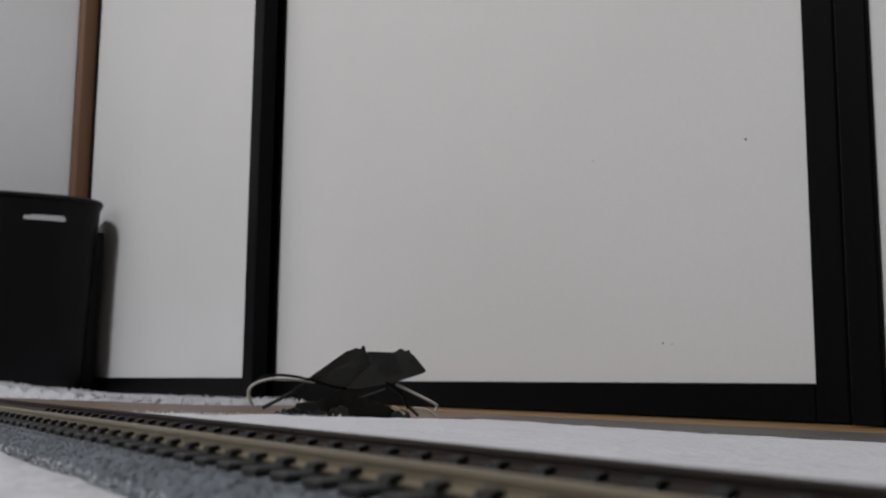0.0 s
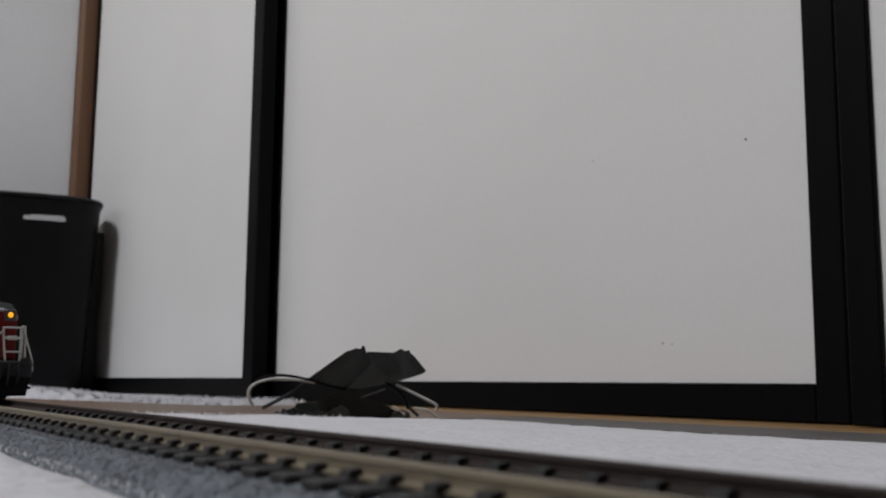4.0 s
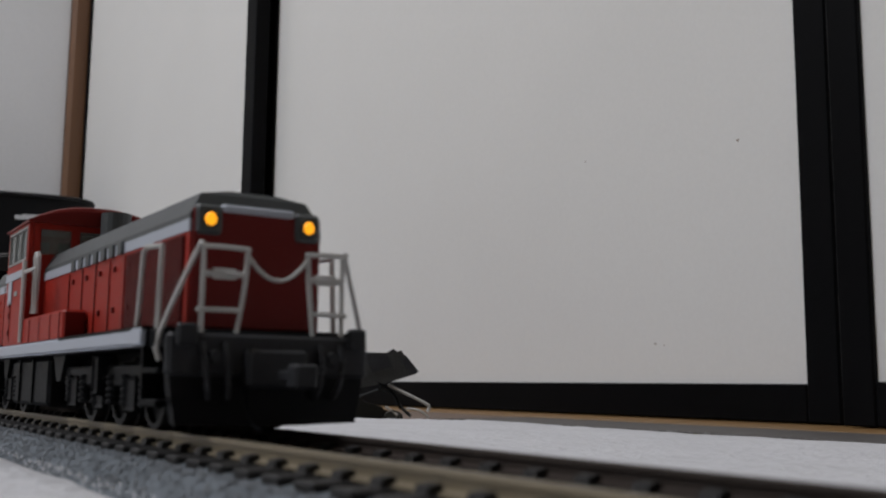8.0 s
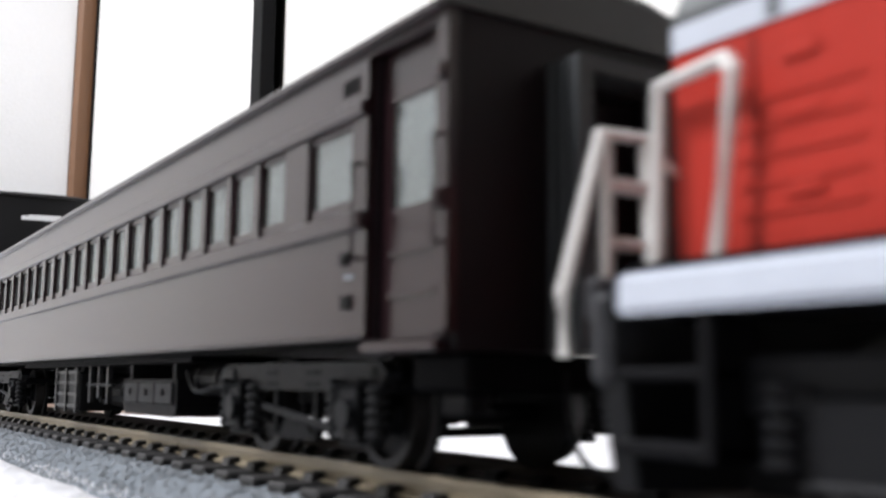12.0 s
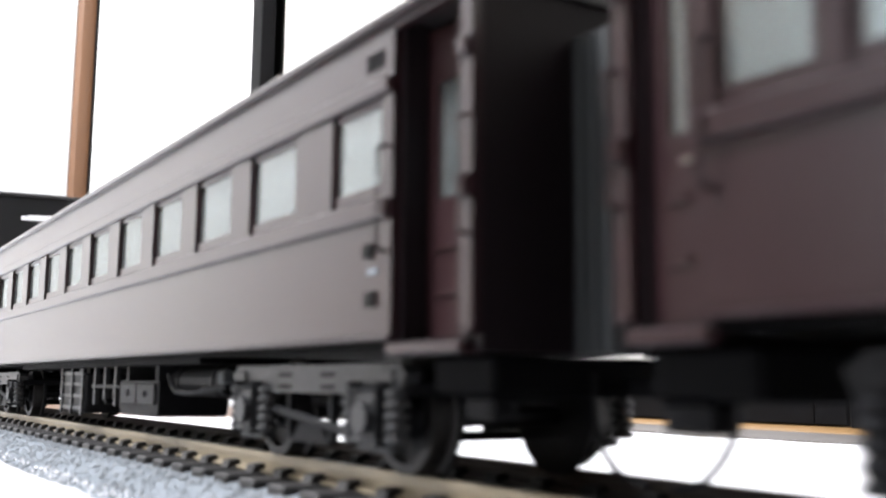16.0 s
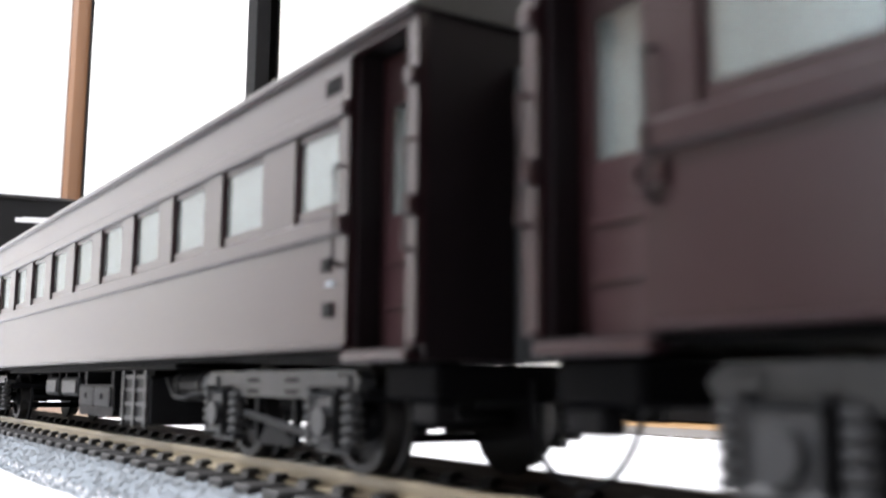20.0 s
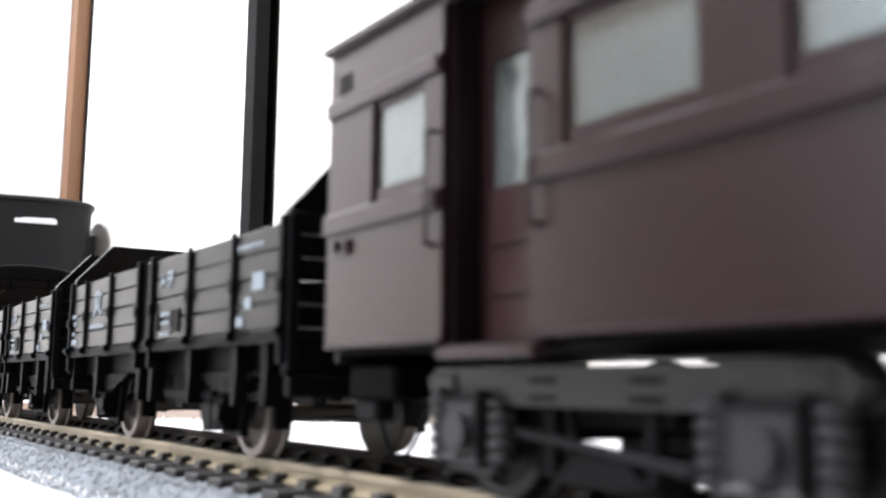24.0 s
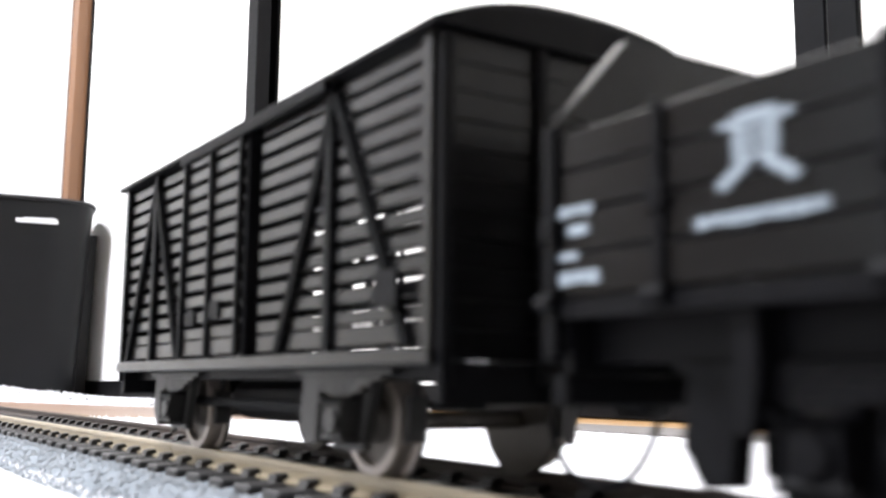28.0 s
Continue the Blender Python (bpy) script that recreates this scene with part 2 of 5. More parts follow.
structure("wall_north_upper", box(B(), -1600, 1500, -30, 61, 1861, 2500), PLASTER, "plain plaster wall over the lintel", WALL, "wall")
structure("wall_north_end", box(B(), 1041, 1700, -30, 61, FLOOR, 1765), PLASTER, "plain plaster wall", WALL, "wall")
# corner post and the wall that meets it at a right angle
structure("corner_pillar", box(B(), -1530, -1436, -62, 60, FLOOR, 2480, 7), PILLAR, "brown wooden corner pillar", WALL, "pillar")
structure("wall_west", box(B(), -1560, -1452, -1900, -63, FLOOR, 2500), WALLPAPER, "white textured wallpaper", WALL, "wall")
# unseen dark stretch, added to darken what the near train sides reflect
structure("wall_west_far", box(B(), -1560, -1455, -3400, -1901, FLOOR, 2500), DARK_WALL, "plain dark wall added out of view", WALL, "wall")
structure("wall_east", box(B(), 1700, 1760, -3400, 120, FLOOR, 2500), DARK_WALL, "plain dark wall added out of view", WALL, "wall")
structure("ceiling_lamp_base", rod(B(), (-330, -1828, 2440), (-330, -1828, 2500), 240, 32), PLASTER, "pale round ceiling lamp base", WALL, "lamp")
south = box(B(), -1700, -1640 + 100, -3200, -3100, FLOOR, 2500)
box(south, 900, 1760, -3200, -3100, FLOOR, 2500)
box(south, -1540, 900, -3200, -3100, FLOOR, 330)
box(south, -1540, 900, -3200, -3100, 2080, 2500)
structure("wall_south", south, DARK_WALL, "dark wooden wall round a tall window", WALL, "wall")
structure("ceiling", box(B(), -1700, 1760, -3200, 120, 2500, 2540), PLASTER, "plain pale ceiling", WALL)
CLEAR = glass_material("window_glass", (0.96, 0.98, 0.98), 1.45)
win = thing("window_1", "tall window with a pale frame", "window", WALL)
tagged(win, kind="structure")
for u in (-1540, -320, 870):
    part("window_frame", box(B(), u, u + 30, -3180, -3130, 330, 2080, 2), PLASTER, win)
for u in (-1510, -290):
    pane = part("pane", box(B(), u, u + (1190 if u < -1000 else 1160), -3160, -3155, 332, 2078), CLEAR, win)
    pane.visible_shadow = False

# ---- the white fleece under the track ----


def fleece(name, label, x0, x1, y0, y1, nx, ny, height, tufts, seed):
    """A soft sheet with uneven surface; tufts: lines of pile along which small locks stand up."""
    rnd = random.Random(seed)
    bm = B()
    grid = []
    for j in range(ny + 1):
        row = []
        for i in range(nx + 1):
            u, w = i / nx, j / ny
            x, y = x0 + (x1 - x0) * u, y0 + (y1 - y0) * w
            p = Vector((x * 0.02, y * 0.03, seed))
            edge = min(w, 1 - w, u, 1 - u)
            x += 14 * noise.noise(p * 0.7) * (1 if edge < 0.04 else 0.1)
            y += 9 * noise.noise(p * 1.3 + Vector((5, 2, 1))) * (1 if edge < 0.04 else 0.1)
            z = height(x, y) + 0.9 * noise.noise(p) + 0.5 * noise.noise(p * 4)
            if edge == 0:
                z = FLOOR - 0.4
            row.append(bm.verts.new((x, y, z)))
        grid.append(row)
    for j in range(ny):
        for i in range(nx):
            bm.faces.new((grid[j][i], grid[j][i + 1], grid[j + 1][i + 1], grid[j + 1][i]))
    for (ax, ay), (bx, by), spread, n, size in tufts:
        for k in range(n):
            t = rnd.random()
            x, y = ax + (bx - ax) * t + rnd.gauss(0, spread), ay + (by - ay) * t + rnd.gauss(0, spread)
            z = max(height(x, y), FLOOR) - 0.5
            lean = Vector((rnd.gauss(0, 0.5), rnd.gauss(0, 0.5), 1)) * size * rnd.uniform(0.5, 1.25)
            w = size * 0.22
            base = [bm.verts.new((x + w * math.cos(q), y + w * math.sin(q), z)) for q in (0, 2.1, 4.2)]
            tip = bm.verts.new(Vector((x, y, z)) + lean)
            for q in range(3):
                bm.faces.new((base[q], base[(q + 1) % 3], tip))
    me = to_mesh(name, bm, CLOTH, True)
    return tagged(new(name, me), label, "fleece cloth")


def fleece_height(x, y):
    if y < -24.0:
        return -4.9 - max(0.0, (-60 - y) * 0.01)
    if y < 26:
        return -11.0
    return -6.5 - (y - 26) * 0.028


fleece("fleece_sheet", "soft white fleece sheet spread under the track", -505, 640, -170, 298, 150, 80, fleece_height,
       [((-500, 34), (-505, 200), 6, 260, 1.8), ((-500, 290), (-200, 297), 5, 300, 1.0), ((-330, -25), (-90, -27), 1.5, 260, 0.7)], 3)
def rug_height(x, y):
    """The rug's near edge runs askew; towards the far end it is rumpled up."""
    edge = 222 + (x + 1331) * 0.24
    if y < edge:
        return FLOOR - 3.0
    return FLOOR + 4.0 + max(0.0, min(15.0, (258 - y) * 0.2))


fleece("fleece_rug", "shaggy white rug edge lying before the bin", -1830, -985, 60, 400, 70, 30,
       rug_height, [((-1560, 172), (-1331, 228), 6, 500, 5.0), ((-1340, 226), (-985, 312), 6, 700, 6.5), ((-1010, 312), (-990, 390), 8, 200, 5.5)], 8)
fleece("fleece_strip", "white fleece strip under the far end of the track", -1950, -508, -260, 30, 110, 40, fleece_height, [], 12)

# ---- the track ----
Y0 = -0.9


def track(s):
    """Place and heading on the centre line, s millimetres along it."""
    return Vector((s, Y0, 0)), 0.0


def sweep(bm, outline, s0, s1, closed=True, step=60.0):
    """Sweeps an outline of (across, up) along the track."""
    stops = [s0]
    while stops[-1] < s1 - 1e-6:
        stops.append(min(s1, stops[-1] + step))
    rings = []
    for s in stops:
        p, a = track(s)
        side = Vector((-math.sin(a), math.cos(a), 0))
        rings.append([bm.verts.new(p + side * q + Vector((0, 0, z))) for q, z in outline])
    n = len(outline)
    for a, b in zip(rings, rings[1:]):
        for k in range(n if closed else n - 1):
            bm.faces.new((a[k], b[k], b[(k + 1) % n], a[(k + 1) % n]))
    if closed:
        bm.faces.new(rings[0][::-1])
        bm.faces.new(rings[-1])
    return bm


S0, S1 = -1900.0, 1250.0
railway = thing("railway_track", "model railway track on grey ballast, one rail tan, one dark", "model track")
part("roadbed", sweep(B(), [(-30, -10.5), (-18.0, -3.6), (-15.2, -3.3), (-12.5, -2.85), (12.5, -2.85), (15.2, -3.3), (18.0, -3.6), (30, -10.5)], S0, S1), BALLAST, railway, "grey ballast roadbed")
RAIL_SHAPE = [(-1.5, -2.25), (-1.5, -1.95), (-0.35, -1.7), (-0.35, -0.75), (-0.62, -0.6), (-0.62, -0.06), (-0.55, 0), (0.55, 0), (0.62, -0.06), (0.62, -0.6), (0.35, -0.75), (0.35, -1.7), (1.5, -1.95), (1.5, -2.25)]
for q in (-9.25, 9.25):
    joints = (S0, -1134.0, -888.0, -640.0, -396.0, -150.0, 96.0, 342.0, S1)
    for a, b in zip(joints, joints[1:]):
        r = part("rail", sweep(B(), [(q + y, z) for y, z in RAIL_SHAPE], a + 0.15, b - 0.15), RAIL if q < 0 else RAIL_DARK, railway, "tan nickel rail" if q < 0 else "dark weathered rail")
part("head_line", sweep(B(), [(-8.92, -0.02), (-8.92, 0.012), (-8.80, 0.012), (-8.80, -0.02)], S0, S1), TIE, railway, "thin dark line along the rail head")
tie_bm = box(B(), -2.2, 2.2, -15.5, 15.5, -4.6, -2.2, 0.25)
tie_mesh = to_mesh("tie", tie_bm, TIE)
clip_meshes = [to_mesh("rail_clip", prism(B(), [(q + w * 0.6, -2.2), (q + w * 2.6, -2.2), (q + w * 2.3, -1.35), (q + w * 1.0, -1.15)], "x", -1.1, 1.1), TIE)
               for q in (-9.25, 9.25) for w in (-1, 1)]

# ---- paints of the train ----
RED = material("loco_red", (0.335, 0.027, 0.018), 0.42, var=0.10, scale=40, fine=700, bump=0.04, spec=0.12)
FRONT_GREY = material("beam_grey", (0.032, 0.033, 0.037), 0.5, var=0.3, scale=150, fine=900, bump=0.1, spec=0.25)
# darker red paint, also used as painted shade on the side box end
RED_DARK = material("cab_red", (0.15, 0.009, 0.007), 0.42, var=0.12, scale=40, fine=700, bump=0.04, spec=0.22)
STRIPE = material("stripe_paint", (0.42, 0.45, 0.51), 0.45, var=0.06, scale=60, fine=700, bump=0.03)
GREYROOF = material("hood_roof_grey", (0.075, 0.082, 0.085), 0.5, var=0.15, scale=60, fine=700)
WHITE = material("rail_white", (0.52, 0.51, 0.49), 0.5, var=0.08, scale=80, fine=700)
CHASSIS = material("chassis_black", (0.0040, 0.0040, 0.0048), 0.5, var=0.3, scale=120, fine=900, bump=0.08, spec=0.06)
CHASSIS_GREY = material("bogie_grey_black", (0.0065, 0.0067, 0.0078), 0.5, var=0.3, scale=120, fine=900, bump=0.08, spec=0.12)
BOGIE = material("bogie_casting", (0.0140, 0.0145, 0.0160), 0.42, var=0.3, scale=150, fine=900, bump=0.1, spec=0.3)
WHEEL = material("wheel_steel", (0.075, 0.066, 0.056), 0.5, 0.3, var=0.2, scale=200, fine=900)
WHEEL_DARK = material("wheel_black", (0.010, 0.009, 0.009), 0.5, 0.3, var=0.2, scale=200, fine=900)
TREAD = material("wheel_tread", (0.25, 0.22, 0.195), 0.42, 0.6, var=0.1, scale=200, fine=900)
CAB_GLASS = glass_material("cab_glass", (0.74, 0.77, 0.76), 1.7, 0.17)
WINDOW_GREY = material("window_frame_grey", (0.30, 0.30, 0.29), 0.5, var=0.08, scale=80, fine=700)
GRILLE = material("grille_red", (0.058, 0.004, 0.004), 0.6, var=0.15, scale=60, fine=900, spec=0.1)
UNDER = material("underframe_black", (0.0020, 0.0020, 0.0024), 0.6, var=0.3, scale=120, fine=900, spec=0.03)
BROWN = material("coach_brown", (0.0118, 0.0042, 0.0056), 0.30, var=0.10, scale=40, fine=900, bump=0.006, spec=0.2, rvar=0.02, coat=0.75, coat_ior=1.3)
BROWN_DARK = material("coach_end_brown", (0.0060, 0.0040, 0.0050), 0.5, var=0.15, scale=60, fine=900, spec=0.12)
MAROON = material("door_maroon", (0.016, 0.0050, 0.0062), 0.42, var=0.15, scale=60, fine=900, spec=0.3)
COACHROOF = material("coach_roof", (0.010, 0.010, 0.010), 0.55, var=0.2, scale=60, fine=900)
DIAPHRAGM = material("diaphragm_grey", (0.014, 0.0165, 0.0185), 0.7, var=0.15, scale=90, fine=700)
WAGON = material("wagon_black", (0.0030, 0.0029, 0.0032), 0.32, var=0.3, scale=90, fine=900, bump=0.05, stretch=(0.3, 1, 1), spec=0.06, coat=0.8, coat_ior=1.23)
WAGON_IRON = material("wagon_iron", (0.0022, 0.0022, 0.0029), 0.5, var=0.25, scale=120, fine=900, spec=0.06)
VALVE = material("valve_grey", (0.028, 0.033, 0.037), 0.7, var=0.15, scale=90, fine=700)
GEAR_GREY = material("wagon_gear_grey", (0.016, 0.0155, 0.015), 0.45, var=0.3, scale=120, fine=900, bump=0.08, spec=0.2)
MARK = material("marking_white", (0.155, 0.185, 0.215), 0.6, var=0.06, scale=200, fine=900)
BRASS = material("dull_brass", (0.45, 0.34, 0.16), 0.4, 0.6, var=0.15, scale=200, fine=900)
PANE = glass_material("coach_glass", (0.36, 0.43, 0.45), 2.05, 0.09)
PANE.node_tree.nodes["Glossy BSDF"].inputs["Color"].default_value = (0.9, 0.95, 0.95, 1)
LAMP = glow_material("headlamp_glow", (1.0, 0.40, 0.012), 1.0)


# ---- parts shared by the cars ----
def wheel_mesh(disc, tread):
    """Two flanged wheels with bright rims and dished centres on one turned axle."""
    half = [(1.0, 0.0), (1.0, 7.6), (6.1, 7.7), (6.1, 8.3), (5.45, 8.5), (5.35, 10.4), (4.4, 10.5), (4.2, 9.7), (2.2, 9.6), (1.8, 10.7), (1.2, 10.8), (0.9, 12.4)]
    profile = [(r, -y) for r, y in half[:0:-1]] + half[1:]
    seg = 24
    bm = B()
    loops = [[bm.verts.new((r * math.cos(k * math.tau / seg), y, r * math.sin(k * math.tau / seg))) for k in range(seg)] for r, y in profile]
    for a, b in zip(loops, loops[1:]):
        for k in range(seg):
            bm.faces.new((a[k], a[(k + 1) % seg], b[(k + 1) % seg], b[k]))
    bm.faces.new(loops[0][::-1])
    bm.faces.new(loops[-1])
    for f in bm.faces:
        c = f.calc_center_median()
        r, y = math.hypot(c.x, c.z), abs(c.y)
        if len(f.verts) == 4 and r > 4.15 and y > 8.25:
            f.material_index = 1
    me = to_mesh("wheelset", bm, disc)
    me.materials.append(tread)
    return me


WHEELS, DARK_WHEELS = wheel_mesh(WHEEL, TREAD), wheel_mesh(CHASSIS_GREY, WHEEL_DARK)
AXLES = []


def wheelset(parent, x, dark=True):
    w = part("wheelset", DARK_WHEELS if dark else WHEELS, WHEEL, parent, "dark steel wheels on an axle", at=(x, 0, 5.4))
    AXLES.append((w, x))
    return w


def coil(bm, x, y, z0, z1, r):
    n = 5
    rings = []
    for k in range(n):
        z, h = z0 + (z1 - z0) * k / n, (z1 - z0) / n
        rings += [(r * 0.72, z), (r, z + h * 0.2), (r, z + h * 0.62), (r * 0.72, z + h * 0.85)]
    lathe(bm, x, y, rings, 10)


def coach_bogie(parent, x, casting):
    """A cast bogie: two side frames with axle boxes and springs, bolster and two wheelsets."""
    body = part("bogie", box(B(), x - 5, x + 5, -11, 11, 6.0, 9.6, 0.4), CHASSIS, parent, "black cast bogie")
    for w in (-1, 1):
        y = w * 13.0
        bm = B()
        prism(bm, [(x - 20.4, 9.4), (x - 19.0, 10.4), (x + 19.0, 10.4), (x + 20.4, 9.4), (x + 19.8, 8.2), (x + 10.6, 8.2), (x + 8.6, 7.5), (x - 8.6, 7.5), (x - 10.6, 8.2), (x - 19.8, 8.2)], "y", y - 0.9, y + 0.9)
        frame_side = part("side_frame", bm, casting, body, "dark cast side frame")
        for k in (-1, 1):
            for j in (0, 1):
                bm = box(B(), x + k * 5.2 - 1.5, x + k * 5.2 + 1.5, *sorted((y + w * 0.8, y + w * 0.98)), 9.15 - j * 1.25, 9.6 - j * 1.25)
                part("slot", bm, CHASSIS, frame_side, "dark slot")
            part("rivet_plate", box(B(), x + k * 17.4 - 1.3, x + k * 17.4 + 1.3, *sorted((y + w * 0.85, y + w * 1.2)), 8.5, 9.9, 0.15), casting, frame_side)
        for k in (-1, 1):
            ax = x + k * 14.5
            bm = box(B(), ax - 2.6, ax + 2.6, y - 0.6, y + w * 1.6 + 0.0, 3.2, 8.2, 0.5)
            rod(bm, (ax, y, 5.4), (ax, y + w * 2.4, 5.4), 1.5, 10)
            box(bm, ax - 3.4, ax + 3.4, y - 0.8, y + 0.8, 2.2, 3.2, 0.2)
            part("axle_box", bm, casting, body, "axle box with a round cover")
            for e in (-1, 1):
                bm = B()
                coil(bm, ax + e * 4.1, y + w * 0.6, 3.1, 8.3, 1.15)
                part("coil_spring", bm, casting, body, "black coil spring")
        for k in (-1, 1):
            bm = box(B(), x + k * 5.0 - 0.45, x + k * 5.0 + 0.45, *sorted((y - w * 0.4, y + w * 0.5)), 2.6, 7.6, 0.1)
            part("spring_hanger", bm, CHASSIS, body, "thin hanger of the bolster spring")
        steps = [(x + 4.6 - 0.6 * k, 2.3 + 0.5 * k + q) for k in range(5) for q in (0.0, 0.4)]
        bm = prism(B(), steps + [(2 * x - u, v) for u, v in reversed(steps)], "y", *sorted((y - w * 0.6, y + w * 0.4)))
        part("leaf_spring", bm, CHASSIS, body, "stepped leaf spring")
        bm = rod(B(), (x - 8.6, y + w * 0.3, 5.6), (x + 8.4, y + w * 0.3, 3.8), 0.45, 6)
        part("brake_rod", bm, CHASSIS_GREY, body, "slanting brake rod")
    for e in (-1, 1):
        part("end_beam", box(B(), x + e * 19.2 - 0.8, x + e * 19.2 + 0.8, -13, 13, 7.4, 8.8, 0.2), CHASSIS, body)
        part("brake_beam", box(B(), x + e * 8.2 - 0.6, x + e * 8.2 + 0.6, -11.5, 11.5, 2.6, 3.6), CHASSIS, body)
    for e in (-1, 1):
        wheelset(body, x + e * 14.5)
    return body


def coupler(parent, x, d, mat=None):
    bm = box(B(), min(x, x + d * 6), max(x, x + d * 6), -1.1, 1.1, 7.6, 9.2, 0.3)
    box(bm, min(x + d * 5, x + d * 8.2), max(x + d * 5, x + d * 8.2), -2.0, 1.4, 6.6, 10.0, 0.4)
    part("coupler", bm, mat or CHASSIS, parent, "black knuckle coupler")
    bm = tube(B(), smooth_line([(x, -4.5, 9.5), (x + d * 1.0, -5.0, 5.0), (x + d * 3.4, -5.2, 2.0), (x + d * 6.6, -5.0, 1.0)]), 0.28)
    part("brake_hose", bm, CHASSIS, parent, "thin black brake hose")


def roof_mesh(name, mat, half, w, z0, z1, round_end=5.0, n=14, skirt=0.5):
    """An arched roof with softly rounded ends."""
    bm = B()
    stations = [(-half, 0.70), (-half + round_end * 0.25, 0.90), (-half + round_end, 1.0), (half - round_end, 1.0), (half - round_end * 0.25, 0.90), (half, 0.70)]
    rings = []
    for x, k in stations:
        ring = [bm.verts.new((x, -w, z0 - skirt))]
        for i in range(n + 1):
            t = -1 + 2 * i / n
            ring.append(bm.verts.new((x, w * t, z0 + (z1 - z0) * k * max(0.0, 1 - abs(t) ** 2.5))))
        ring.append(bm.verts.new((x, w, z0 - skirt)))
        rings.append(ring)
    m = len(rings[0])
    for a, b in zip(rings, rings[1:]):
        for i in range(m - 1):
            bm.faces.new((a[i], a[i + 1], b[i + 1], b[i]))
        bm.faces.new((a[m - 1], a[0], b[0], b[m - 1]))
    bm.faces.new(rings[0][::-1])
    bm.faces.new(rings[-1])
    return to_mesh(name, bm, mat)


HALF_W = 16.6


def side_wall(half, w, windows, doors, z=(12.3, 25.0, 34.2, 41.0)):
    """One side of a coach with true openings; w is -1 or 1 for the side."""
    holes = [(a, b, z[1], z[2]) for a, b in windows] + [(a, b, z[0] - 1, z[3] - 1.0) for a, b in doors]
    return sheet(B(), "y", (-half, half), (z[0], z[3]), holes, w * (HALF_W - 1.0), w * HALF_W)


def lower(ob_list, k):
    """Lowers the body of an older, lower coach: heights over the floor shrink by the factor."""
    done = set()
    for ob in ob_list:
        if ob.data is None or ob.data.name in done or ob.name.startswith(("wheelset", "rim")):
            continue
        done.add(ob.data.name)
        base = 12.3 * MM - ob.matrix_basis.translation.z
        for v in ob.data.vertices:
            if v.co.z > base:
                v.co.z = base + (v.co.z - base) * k


def rack_gear(c, a, b):
    """A tall locker with a barred front."""
    rack = part("equipment_locker", box(B(), a, b, -13.2, 2.0, 2.6, 10.0, 0.4), CHASSIS_GREY, c, "tall black locker with a barred front")
    for x in (a + 0.6, (a + b) / 2 - 0.5, b - 1.6):
        part("locker_bar", box(B(), x, x + 1.0, -13.6, -13.2, 2.3, 10.9), BOGIE, rack)
    for z in (3.2, 5.4, 7.6, 9.6):
        part("locker_rail", box(B(), a + 0.2, b - 0.2, -13.4, -13.2, z, z + 0.6), BOGIE, rack)
    for k in range(3):
        x = a + 3 + k * (b - a - 6) / 2
        part("hanger", box(B(), x - 1.2, x + 1.2, -12.0, 1.0, 10.0, 10.9), CHASSIS, rack)


def box_gear(c, a, b):
    """A battery box with a rounded belly."""
    z0, z1, r = 3.3, 8.6, 1.5
    outline = [(a, z1), (a, z0 + r), (a + r * 0.3, z0 + r * 0.3), (a + r, z0), (b - r, z0), (b - r * 0.3, z0 + r * 0.3), (b, z0 + r), (b, z1)]
    battery = part("battery_box", prism(B(), outline, "y", -13.8, -3.0), CHASSIS, c, "black battery box with a rounded belly")
    n = max(2, round((b - a) / 9))
    w = (b - a - 2.0) / n
    for k in range(n):
        lid = part("box_lid", box(B(), a + 1.2 + k * w, a + 0.8 + (k + 1) * w, -14.2, -13.8, 5.0, 8.2, 0.15), CHASSIS_GREY, battery)
        part("lid_catch", box(B(), a + 0.6 + (k + 0.5) * w, a + 1.4 + (k + 0.5) * w, -14.5, -14.2, 6.2, 7.2, 0.1), CHASSIS_GREY, lid)
    for x in (a + 2.0, b - 3.0):
        part("hanger", box(B(), x, x + 1.0, -13.4, -4.0, 8.6, 10.9), CHASSIS_GREY, battery)


def stay_gear(c, a, b):
    """Brake gear hung on stays: a cylinder, a shaft and upright stays."""
    cylinder = part("brake_cylinder", rod(B(), (a + 1.5, -7.5, 6.2), (b - 5, -7.5, 6.2), 2.6, 14), CHASSIS, c, "black brake cylinder")
    part("cylinder_end", rod(B(), (b - 5, -7.5, 6.2), (b - 3.8, -7.5, 6.2), 3.1, 14), CHASSIS_GREY, cylinder)
    part("push_rod", rod(B(), (b - 3.8, -7.5, 6.2), (b + 1, -7.5, 6.2), 0.5, 8), CHASSIS_GREY, cylinder)
    for k in range(3):
        x = a + 2 + k * (b - a - 5) / 2
        part("stay", box(B(), x, x + 0.9, -13.4, -12.6, 4.4 + k % 2, 10.9), BOGIE, c)
    part("pipe", rod(B(), (a, -13.0, 7.6), (b, -13.0, 7.6), 0.35, 6), CHASSIS_GREY, c)
    part("centre_sill", box(B(), a - 4, b + 3, -3.2, 3.2, 5.2, 10.9, 0.3), CHASSIS, c, "black centre sill")
    part("shaft", rod(B(), (a + 3, -11.5, 5.0), (a + 3, 11.5, 5.0), 0.6, 8), CHASSIS, c)


